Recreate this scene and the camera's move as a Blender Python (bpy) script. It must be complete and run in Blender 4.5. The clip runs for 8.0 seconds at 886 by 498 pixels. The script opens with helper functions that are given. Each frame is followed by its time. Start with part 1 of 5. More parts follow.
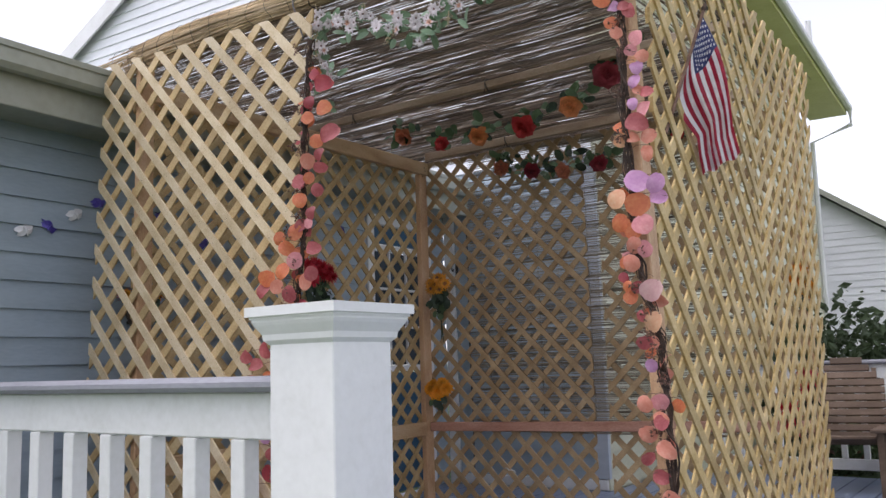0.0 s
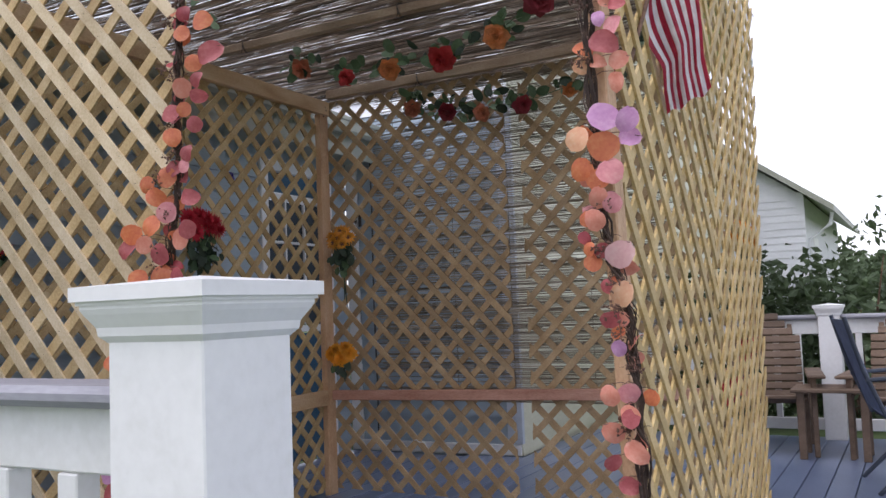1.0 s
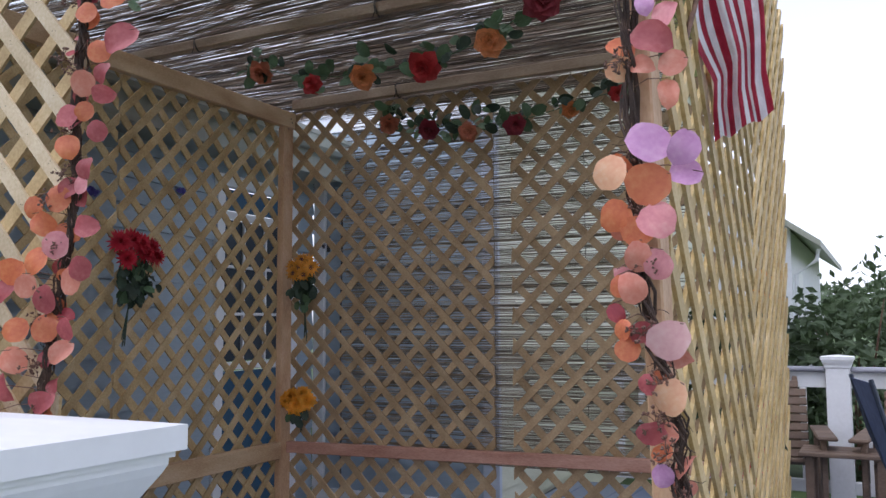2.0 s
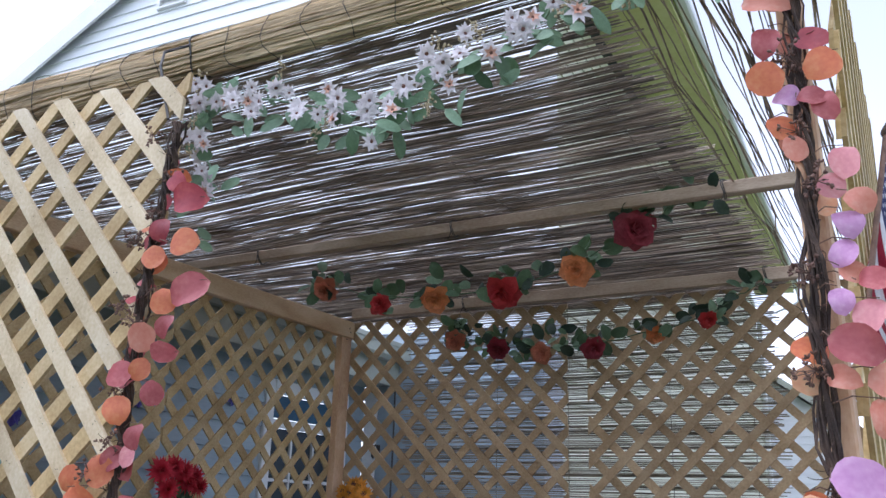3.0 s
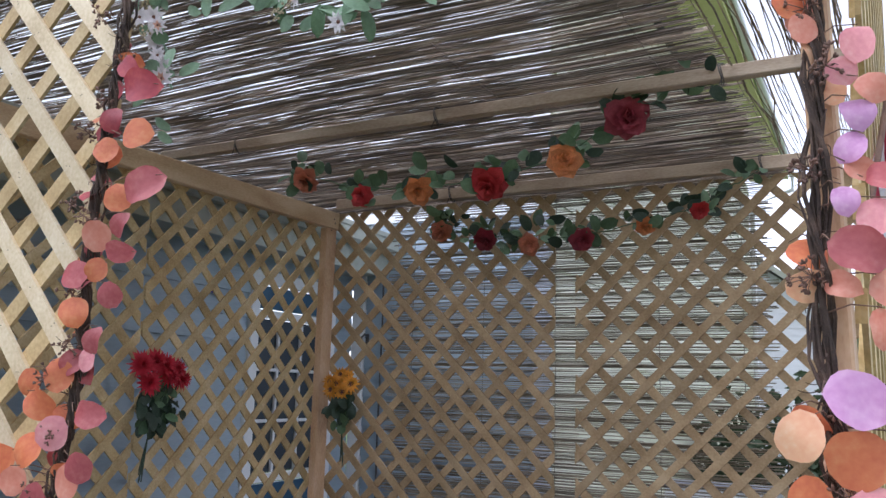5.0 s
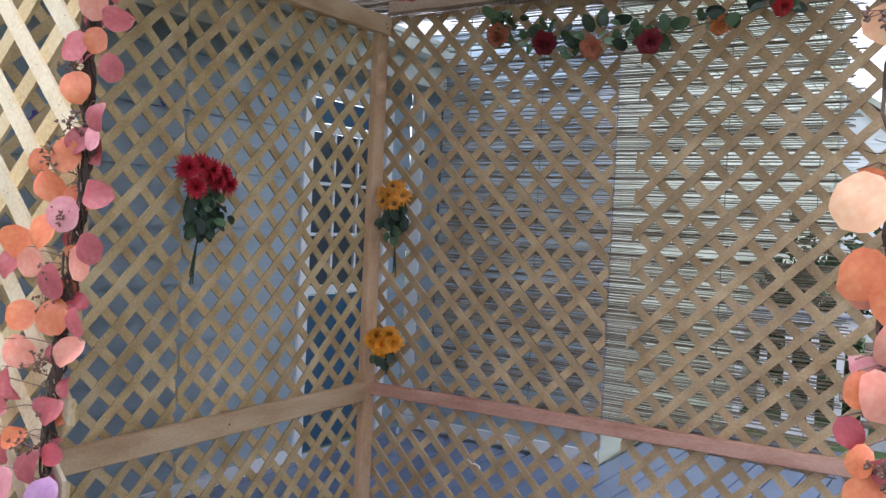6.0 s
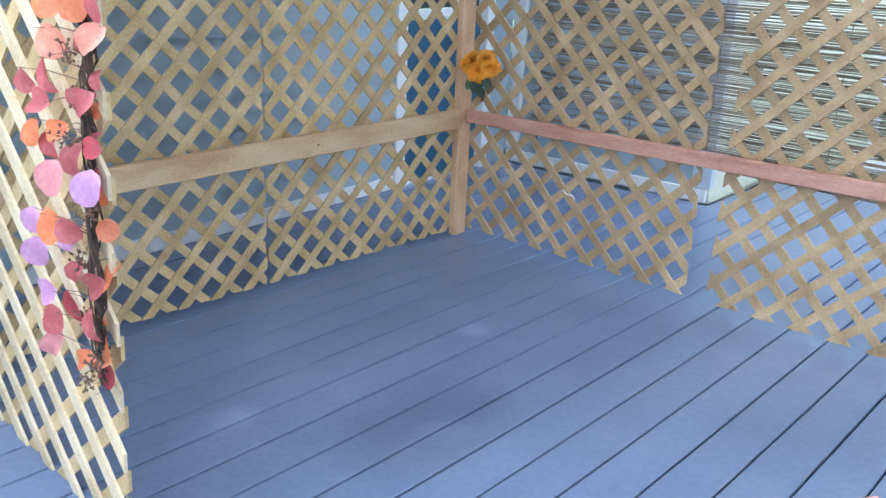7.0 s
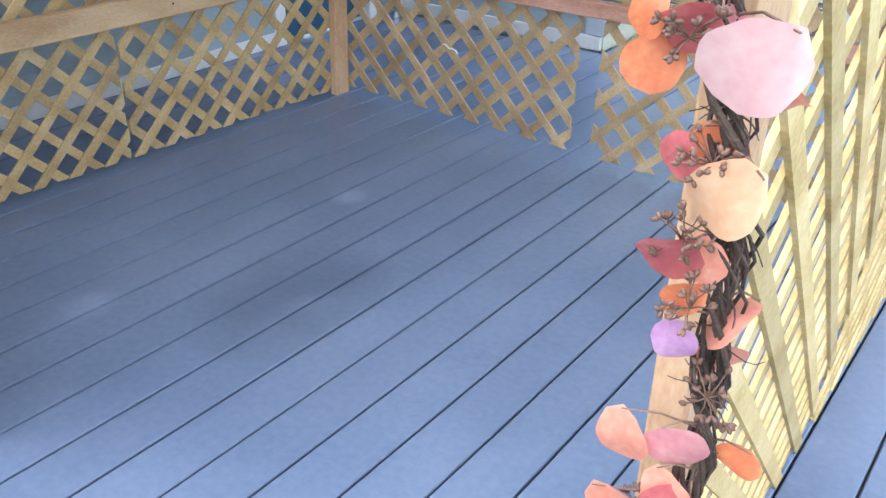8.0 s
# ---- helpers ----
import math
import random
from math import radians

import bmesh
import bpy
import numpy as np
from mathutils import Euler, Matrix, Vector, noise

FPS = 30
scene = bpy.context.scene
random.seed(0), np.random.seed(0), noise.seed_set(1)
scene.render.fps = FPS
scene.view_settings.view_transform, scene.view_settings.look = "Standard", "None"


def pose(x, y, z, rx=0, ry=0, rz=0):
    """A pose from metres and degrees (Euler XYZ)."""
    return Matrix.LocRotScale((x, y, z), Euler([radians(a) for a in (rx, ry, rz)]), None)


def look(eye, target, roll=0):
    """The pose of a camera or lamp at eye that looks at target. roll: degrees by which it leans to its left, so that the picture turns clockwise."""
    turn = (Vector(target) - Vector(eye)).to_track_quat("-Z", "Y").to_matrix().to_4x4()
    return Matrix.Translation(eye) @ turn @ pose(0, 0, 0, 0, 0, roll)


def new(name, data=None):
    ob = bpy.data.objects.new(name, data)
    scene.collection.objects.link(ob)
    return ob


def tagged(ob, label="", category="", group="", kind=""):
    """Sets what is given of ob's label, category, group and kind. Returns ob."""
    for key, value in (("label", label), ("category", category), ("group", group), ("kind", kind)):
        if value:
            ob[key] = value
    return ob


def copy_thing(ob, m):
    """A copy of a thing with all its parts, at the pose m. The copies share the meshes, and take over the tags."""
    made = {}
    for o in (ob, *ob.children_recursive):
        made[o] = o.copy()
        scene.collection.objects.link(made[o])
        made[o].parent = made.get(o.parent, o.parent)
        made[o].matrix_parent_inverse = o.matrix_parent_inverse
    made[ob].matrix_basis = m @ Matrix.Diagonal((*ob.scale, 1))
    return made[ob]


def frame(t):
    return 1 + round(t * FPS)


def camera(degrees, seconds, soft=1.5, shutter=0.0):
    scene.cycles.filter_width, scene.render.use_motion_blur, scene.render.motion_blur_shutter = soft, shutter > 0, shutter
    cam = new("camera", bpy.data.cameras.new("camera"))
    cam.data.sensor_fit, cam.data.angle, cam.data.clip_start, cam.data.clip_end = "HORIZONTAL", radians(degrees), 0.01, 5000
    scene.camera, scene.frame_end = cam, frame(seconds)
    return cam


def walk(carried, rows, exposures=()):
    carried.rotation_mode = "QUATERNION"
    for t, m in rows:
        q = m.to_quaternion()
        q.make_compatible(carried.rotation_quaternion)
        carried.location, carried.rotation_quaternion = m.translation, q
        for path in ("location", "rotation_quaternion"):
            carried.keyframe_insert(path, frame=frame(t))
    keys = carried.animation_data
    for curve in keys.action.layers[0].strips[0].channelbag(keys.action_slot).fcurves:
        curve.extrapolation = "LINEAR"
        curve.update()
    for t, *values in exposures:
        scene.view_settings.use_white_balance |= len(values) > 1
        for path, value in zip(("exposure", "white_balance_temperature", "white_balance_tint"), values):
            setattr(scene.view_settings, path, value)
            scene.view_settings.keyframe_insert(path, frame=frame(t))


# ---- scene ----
cam = camera(54.6, 8.0)
PATH = [
    (0, (3.694, -4.948, 1.056), (2.542, -3.335, 1.318), -1.8),
    (0.5, (3.551, -4.683, 1.043), (2.393, -3.068, 1.274), -1.5),
    (1, (3.32, -4.496, 1.141), (2.36, -2.747, 1.277), -2.2),
    (1.2, (3.256, -4.383, 1.162), (2.332, -2.61, 1.162), -2.1),
    (2.3, (2.965, -3.86, 1.34), (2.05, -2.11, 1.645), 0.9),
    (2.5, (2.929, -3.84, 1.387), (1.994, -2.118, 1.787), 1.4),
    (3, (2.772, -3.776, 1.543), (1.814, -2.119, 2.121), 1.9),
    (3.5, (2.72, -3.744, 1.685), (1.767, -2.077, 2.246), 1.3),
    (4, (2.747, -3.722, 1.727), (1.812, -2.046, 2.292), 1.1),
    (4.2, (2.757, -3.715, 1.728), (1.827, -2.036, 2.295), 1.05),
    (5.3, (2.744, -3.628, 1.54), (1.76, -1.897, 1.726), 1.75),
    (5.5, (2.732, -3.6, 1.53), (1.738, -1.868, 1.64), 1.8),
    (6, (2.749, -3.475, 1.509), (1.636, -1.815, 1.433), 2.6),
    (6.5, (2.79, -3.33, 1.439), (1.493, -1.848, 1.087), 3.2),
    (6.7, (2.793, -3.298, 1.424), (1.472, -1.826, 0.947), 3.4),
    (7, (2.797, -3.256, 1.404), (1.539, -1.851, 0.738), 2.5),
    (7.5, (2.763, -3.164, 1.416), (1.684, -1.761, 0.484), 2.4),
    (8, (2.865, -3.042, 1.411), (1.836, -1.63, 0.439), 2.2),
]
walk(cam, [(t, look(eye, target, roll)) for t, eye, target, roll in PATH], exposures=[(0.0, 0.95, 6200, 20), (1.2, 1.0, 6050, 21), (2.5, 0.95, 5550, 19), (3.0, 1.22, 5450, 18), (3.5, 0.92, 5500, 17), (4.2, 0.85, 5350, 16), (5.5, 1.63, 5880, 18), (6.0, 1.76, 5650, 16), (6.5, 2.3, 5200, 11), (7.5, 2.52, 5300, 7), (8.0, 2.38, 5620, 8)])

# ---- light ----
world = bpy.data.worlds.new("sky")
scene.world = world
world.use_nodes = True
wn = world.node_tree
sky = wn.nodes.new("ShaderNodeTexSky")
sky.sky_type = "NISHITA"
sky.sun_disc = False
sky.sun_elevation = radians(61)
sky.sun_rotation = radians(220)
sky.air_density, sky.dust_density, sky.ozone_density = 1.0, 1.2, 1.0
overcast = wn.nodes.new("ShaderNodeHueSaturation")
overcast.inputs["Saturation"].default_value = 0.22
wn.links.new(sky.outputs["Color"], overcast.inputs["Color"])
wn.links.new(overcast.outputs["Color"], wn.nodes["Background"].inputs["Color"])
wn.nodes["Background"].inputs["Strength"].default_value = 0.15
sun_data = bpy.data.lights.new("sun", "SUN")
sun_data.energy, sun_data.angle, sun_data.color = 0.42, radians(50), (1.0, 0.95, 0.86)
sun = new("sun", sun_data)
sun.matrix_basis = look((-6, -7, 17), (0, 0, 0))


# ---- materials ----
def node_material(name, base, dark, light, scale=(6, 6, 6), rough=0.6, bump=0.15, grain=60.0, per_object=0.12, metal=0.0, contrast=(0.35, 0.65), translucent=0.0, island=False):
    """A surface that varies at two scales between three colours, with fine relief."""
    mat = bpy.data.materials.new(name)
    mat.use_nodes = True
    n, l = mat.node_tree.nodes, mat.node_tree.links
    bsdf = n["Principled BSDF"]
    coord = n.new("ShaderNodeTexCoord")
    mapping = n.new("ShaderNodeMapping")
    mapping.inputs["Scale"].default_value = scale
    l.new(coord.outputs["Object"], mapping.inputs["Vector"])
    coarse = n.new("ShaderNodeTexNoise")
    coarse.inputs["Scale"].default_value, coarse.inputs["Detail"].default_value = 1.0, 5.0
    fine = n.new("ShaderNodeTexNoise")
    fine.inputs["Scale"].default_value, fine.inputs["Detail"].default_value = grain / 6.0, 3.0
    l.new(mapping.outputs["Vector"], coarse.inputs["Vector"])
    l.new(mapping.outputs["Vector"], fine.inputs["Vector"])
    ramp = n.new("ShaderNodeValToRGB")
    ramp.color_ramp.elements[0].position, ramp.color_ramp.elements[1].position = contrast
    ramp.color_ramp.elements[0].color, ramp.color_ramp.elements[1].color = (*dark, 1), (*light, 1)
    middle = ramp.color_ramp.elements.new(sum(contrast) / 2)
    middle.color = (*base, 1)
    blend = n.new("ShaderNodeMix")
    blend.inputs["Factor"].default_value = 0.35
    l.new(coarse.outputs["Fac"], blend.inputs[2])
    l.new(fine.outputs["Fac"], blend.inputs[3])
    l.new(blend.outputs[0], ramp.inputs["Fac"])
    hsv = n.new("ShaderNodeHueSaturation")
    info = n.new("ShaderNodeNewGeometry" if island else "ShaderNodeObjectInfo")
    spread = n.new("ShaderNodeMapRange")
    spread.inputs["To Min"].default_value, spread.inputs["To Max"].default_value = 1 - per_object, 1 + per_object
    l.new(info.outputs["Random Per Island" if island else "Random"], spread.inputs["Value"])
    l.new(spread.outputs["Result"], hsv.inputs["Value"])
    l.new(ramp.outputs["Color"], hsv.inputs["Color"])
    l.new(hsv.outputs["Color"], bsdf.inputs["Base Color"])
    bsdf.inputs["Roughness"].default_value, bsdf.inputs["Metallic"].default_value = rough, metal
    if bump:
        relief = n.new("ShaderNodeBump")
        relief.inputs["Strength"].default_value, relief.inputs["Distance"].default_value = bump, 0.004
        l.new(fine.outputs["Fac"], relief.inputs["Height"])
        l.new(relief.outputs["Normal"], bsdf.inputs["Normal"])
    if translucent:
        glow = n.new("ShaderNodeBsdfTranslucent")
        mix = n.new("ShaderNodeMixShader")
        mix.inputs["Fac"].default_value = translucent
        l.new(hsv.outputs["Color"], glow.inputs["Color"])
        l.new(bsdf.outputs["BSDF"], mix.inputs[1])
        l.new(glow.outputs["BSDF"], mix.inputs[2])
        l.new(mix.outputs["Shader"], n["Material Output"].inputs["Surface"])
    return mat


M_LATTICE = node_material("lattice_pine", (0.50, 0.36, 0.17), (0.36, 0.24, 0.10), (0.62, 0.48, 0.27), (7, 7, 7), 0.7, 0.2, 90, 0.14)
M_LATTICE_BROWN = node_material("brown_lattice_pine", (0.41, 0.285, 0.15), (0.29, 0.19, 0.09), (0.52, 0.385, 0.22), (7, 7, 7), 0.7, 0.2, 90, 0.16)
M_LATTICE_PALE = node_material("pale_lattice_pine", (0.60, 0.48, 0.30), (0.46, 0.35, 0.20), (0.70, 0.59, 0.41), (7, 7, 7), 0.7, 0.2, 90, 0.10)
M_LATTICE_OCHRE = node_material("ochre_lattice_pine", (0.55, 0.40, 0.165), (0.40, 0.27, 0.09), (0.66, 0.51, 0.26), (7, 7, 7), 0.65, 0.2, 90, 0.16)
M_STUD_Y = node_material("side_rail_pine", (0.55, 0.38, 0.21), (0.42, 0.26, 0.13), (0.64, 0.48, 0.29), (12, 3, 12), 0.65, 0.2, 120, 0.08)
M_STUD = node_material("stud_pine", (0.55, 0.35, 0.19), (0.40, 0.22, 0.11), (0.64, 0.44, 0.27), (9, 9, 3), 0.65, 0.2, 120, 0.08)
M_STUD_X = node_material("rail_pine", (0.47, 0.36, 0.25), (0.33, 0.23, 0.15), (0.58, 0.47, 0.34), (3, 12, 12), 0.65, 0.2, 120, 0.08)
M_RAIL_RED = node_material("rail_cedar", (0.50, 0.27, 0.19), (0.37, 0.17, 0.11), (0.60, 0.36, 0.26), (3, 12, 12), 0.65, 0.2, 120, 0.08)
M_DECK = node_material("deck_paint", (0.148, 0.19, 0.29), (0.12, 0.158, 0.25), (0.18, 0.222, 0.325), (1.6, 1.6, 1.6), 0.3, 0.25, 160, 0.06)
# a soft darker blot and pale scuffs on the boards
n, l = M_DECK.node_tree.nodes, M_DECK.node_tree.links
where = n.new("ShaderNodeTexCoord")
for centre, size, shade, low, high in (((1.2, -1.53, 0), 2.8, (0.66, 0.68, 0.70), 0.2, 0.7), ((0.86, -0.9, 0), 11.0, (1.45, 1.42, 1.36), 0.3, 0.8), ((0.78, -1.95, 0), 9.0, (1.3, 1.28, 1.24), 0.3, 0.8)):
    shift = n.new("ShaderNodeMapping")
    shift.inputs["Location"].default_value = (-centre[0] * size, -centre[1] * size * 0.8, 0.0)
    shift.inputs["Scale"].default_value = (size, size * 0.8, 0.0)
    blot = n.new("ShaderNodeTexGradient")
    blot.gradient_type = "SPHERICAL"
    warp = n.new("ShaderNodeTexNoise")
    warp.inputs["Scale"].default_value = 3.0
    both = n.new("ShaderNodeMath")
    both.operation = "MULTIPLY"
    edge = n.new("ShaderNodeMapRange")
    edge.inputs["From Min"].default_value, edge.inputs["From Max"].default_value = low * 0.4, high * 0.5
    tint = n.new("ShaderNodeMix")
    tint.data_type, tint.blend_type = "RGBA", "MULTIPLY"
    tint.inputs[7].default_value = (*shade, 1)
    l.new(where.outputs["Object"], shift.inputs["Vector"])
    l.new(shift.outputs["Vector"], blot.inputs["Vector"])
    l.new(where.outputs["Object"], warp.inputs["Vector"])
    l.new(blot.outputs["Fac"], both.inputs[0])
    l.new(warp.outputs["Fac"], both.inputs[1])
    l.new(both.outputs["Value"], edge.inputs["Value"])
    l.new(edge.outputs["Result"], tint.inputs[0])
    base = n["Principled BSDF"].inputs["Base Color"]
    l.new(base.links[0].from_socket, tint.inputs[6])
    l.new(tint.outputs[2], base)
M_SIDING = node_material("sage_siding", (0.32, 0.39, 0.435), (0.285, 0.35, 0.39), (0.35, 0.425, 0.47), (2, 2, 8), 0.5, 0.1, 60, 0.04)
M_CORNER = node_material("corner_paint", (0.50, 0.55, 0.60), (0.46, 0.51, 0.56), (0.54, 0.59, 0.64), (2, 2, 8), 0.5, 0.1, 60, 0.02)
M_GABLE = node_material("pale_siding", (0.80, 0.82, 0.83), (0.75, 0.77, 0.78), (0.84, 0.86, 0.87), (2, 2, 8), 0.5, 0.1, 60, 0.03)
M_SIDE = node_material("cream_siding", (0.60, 0.60, 0.44), (0.54, 0.54, 0.38), (0.65, 0.65, 0.50), (2, 2, 8), 0.5, 0.1, 60, 0.03)
M_SOFFIT = node_material("soffit_paint", (0.64, 0.62, 0.25), (0.58, 0.56, 0.21), (0.69, 0.67, 0.30), (2, 2, 2), 0.55, 0.05, 60, 0.02)
M_EAVE = node_material("gutter_paint", (0.36, 0.37, 0.30), (0.31, 0.32, 0.25), (0.40, 0.41, 0.34), (2, 2, 2), 0.5, 0.08, 60, 0.03)
M_WHITE = node_material("white_paint", (0.80, 0.80, 0.78), (0.74, 0.74, 0.71), (0.84, 0.84, 0.82), (3, 3, 3), 0.45, 0.1, 90, 0.02)
M_CAPRAIL = node_material("grey_handrail", (0.30, 0.30, 0.33), (0.24, 0.24, 0.27), (0.36, 0.36, 0.39), (2, 8, 8), 0.5, 0.15, 90, 0.03)
M_ROOF = node_material("shingle", (0.10, 0.10, 0.10), (0.07, 0.07, 0.07), (0.14, 0.14, 0.14), (4, 4, 4), 0.85, 0.3, 90, 0.05)
M_REED = node_material("reed", (0.29, 0.225, 0.165), (0.14, 0.105, 0.075), (0.48, 0.40, 0.30), (3, 20, 20), 0.6, 0.1, 60, 0.55, island=True, translucent=0.12)
M_REED_PALE = node_material("pale_reed", (0.31, 0.26, 0.19), (0.19, 0.16, 0.11), (0.44, 0.38, 0.29), (3, 20, 20), 0.55, 0.1, 60, 0.3, island=True, translucent=0.15)
M_REED_ROLL = node_material("reed_roll", (0.56, 0.42, 0.25), (0.32, 0.23, 0.13), (0.68, 0.54, 0.35), (3, 20, 20), 0.6, 0.1, 60, 0.35, island=True)
M_TWIST = node_material("wire_tie", (0.05, 0.045, 0.04), (0.03, 0.03, 0.03), (0.08, 0.07, 0.06), (6, 6, 6), 0.6, 0.0)
M_GRASS = node_material("lawn", (0.09, 0.14, 0.04), (0.06, 0.10, 0.03), (0.14, 0.19, 0.07), (2, 2, 2), 0.9, 0.4, 60, 0.05)
M_DOOR = node_material("blue_door_paint", (0.035, 0.10, 0.17), (0.03, 0.085, 0.145), (0.045, 0.12, 0.20), (3, 3, 3), 0.35, 0.05)
M_GLASS = bpy.data.materials.new("window_glass")
M_GLASS.use_nodes = True
for key, value in (("Base Color", (0.05, 0.06, 0.07, 1)), ("Roughness", 0.04), ("IOR", 1.5)):
    M_GLASS.node_tree.nodes["Principled BSDF"].inputs[key].default_value = value


# ---- building helpers ----
def solid(name, verts, faces, material, parent=None, label="", smooth=False):
    mesh = bpy.data.meshes.new(name)
    mesh.from_pydata([tuple(v) for v in verts], [], faces)
    mesh.materials.append(material)
    if smooth:
        mesh.polygons.foreach_set("use_smooth", [True] * len(mesh.polygons))
    mesh.update()
    ob = new(name, mesh)
    if parent is not None:
        ob.parent = parent
    if label:
        ob["label"] = label
    return ob


def part(name, bm, material, parent=None, label="", smooth=False):
    mesh = bpy.data.meshes.new(name)
    bm.to_mesh(mesh)
    bm.free()
    mesh.materials.append(material)
    if smooth:
        mesh.polygons.foreach_set("use_smooth", [True] * len(mesh.polygons))
    ob = new(name, mesh)
    if parent is not None:
        ob.parent = parent
    if label:
        ob["label"] = label
    return ob


def bar_bm(lo, hi, bevel=0.004, m=None):
    """A box from corner to corner with softened edges."""
    bm = bmesh.new()
    size = [b - a for a, b in zip(lo, hi)]
    bmesh.ops.create_cube(bm, size=1.0, matrix=Matrix.Translation([(a + b) / 2 for a, b in zip(lo, hi)]) @ Matrix.Diagonal((*size, 1)))
    if bevel:
        bmesh.ops.bevel(bm, geom=bm.edges[:], offset=min(bevel, min(size) * 0.4), segments=1, affect="EDGES")
    if m is not None:
        bm.transform(m)
    return bm


def beam_bm(a, b, width, height, bevel=0.004):
    """A straight timber from a to b, its axis through the two points."""
    a, b = Vector(a), Vector(b)
    m = Matrix.Translation(a) @ (b - a).to_track_quat("X", "Z").to_matrix().to_4x4()
    return bar_bm((0, -width / 2, -height / 2), ((b - a).length, width / 2, height / 2), bevel, m)


def thing(name, label, category, group="", kind="", m=None):
    ob = new(name)
    ob.empty_display_size = 0.1
    if m is not None:
        ob.matrix_basis = m
    return tagged(ob, label, category, group, kind)


def tube(points, radii, sides=5):
    """Verts and faces of a round rod along points."""
    verts, faces = [], []
    points = [Vector(p) for p in points]
    for i, p in enumerate(points):
        ahead = (points[min(i + 1, len(points) - 1)] - points[max(i - 1, 0)]).normalized()
        side = ahead.cross(Vector((0.31, 0.17, 0.94)))
        if side.length < 0.05:
            side = ahead.cross(Vector((1, 0, 0)))
        side.normalize()
        up = side.cross(ahead)
        r = radii[i] if isinstance(radii, (list, tuple)) else radii
        for k in range(sides):
            a = 2 * math.pi * k / sides
            verts.append(p + r * (math.cos(a) * side + math.sin(a) * up))
    for i in range(len(points) - 1):
        for k in range(sides):
            j = (k + 1) % sides
            faces.append((i * sides + k, i * sides + j, (i + 1) * sides + j, (i + 1) * sides + k))
    faces.append(tuple(range(sides))[::-1])
    last = (len(points) - 1) * sides
    faces.append(tuple(last + k for k in range(sides)))
    return verts, faces


def gather(pieces):
    """Joins (verts, faces) pairs."""
    verts, faces = [], []
    for v, f in pieces:
        base = len(verts)
        verts.extend(v)
        faces.extend(tuple(base + i for i in face) for face in f)
    return verts, faces


def clip(poly, a, b, c):
    """The part of a polygon where a*x + b*y <= c."""
    out = []
    for i, p in enumerate(poly):
        q = poly[(i + 1) % len(poly)]
        dp, dq = a * p[0] + b * p[1] - c, a * q[0] + b * q[1] - c
        if dp <= 0:
            out.append(p)
        if dp * dq < 0:
            s = dp / (dp - dq)
            out.append((p[0] + s * (q[0] - p[0]), p[1] + s * (q[1] - p[1])))
    return out


# ---- structure ----
FRONT_Y, RIGHT_X = -2.43, 2.665
HOUSE = pose(-0.87, 1.45, 0, 0, 0, 3.0)
HOUSE_LEN, SIDE_LEN, CORNER = 9.0, 11.0, 1.50

ground = solid("ground", [(-400, -400, -0.45), (400, -400, -0.45), (400, 400, -0.45), (-400, 400, -0.45)], [(0, 1, 2, 3)], M_GRASS)
tagged(ground, "green lawn reaching the horizon", "lawn", kind="structure")

# deck planks run with the hut's side walls
deck = thing("deck", "blue-grey painted plank deck with dark gaps", "deck", kind="structure")
part("joists", bar_bm((-0.9, -3.7, -0.3), (6.0, 3.0, -0.045), 0), M_ROOF, deck)
PLANK = 0.1522
x = 1.572 - 16 * PLANK
while x < 6.0:
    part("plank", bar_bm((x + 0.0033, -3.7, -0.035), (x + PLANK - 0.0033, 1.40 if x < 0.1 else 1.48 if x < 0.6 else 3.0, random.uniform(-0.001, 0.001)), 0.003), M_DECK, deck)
    x += PLANK


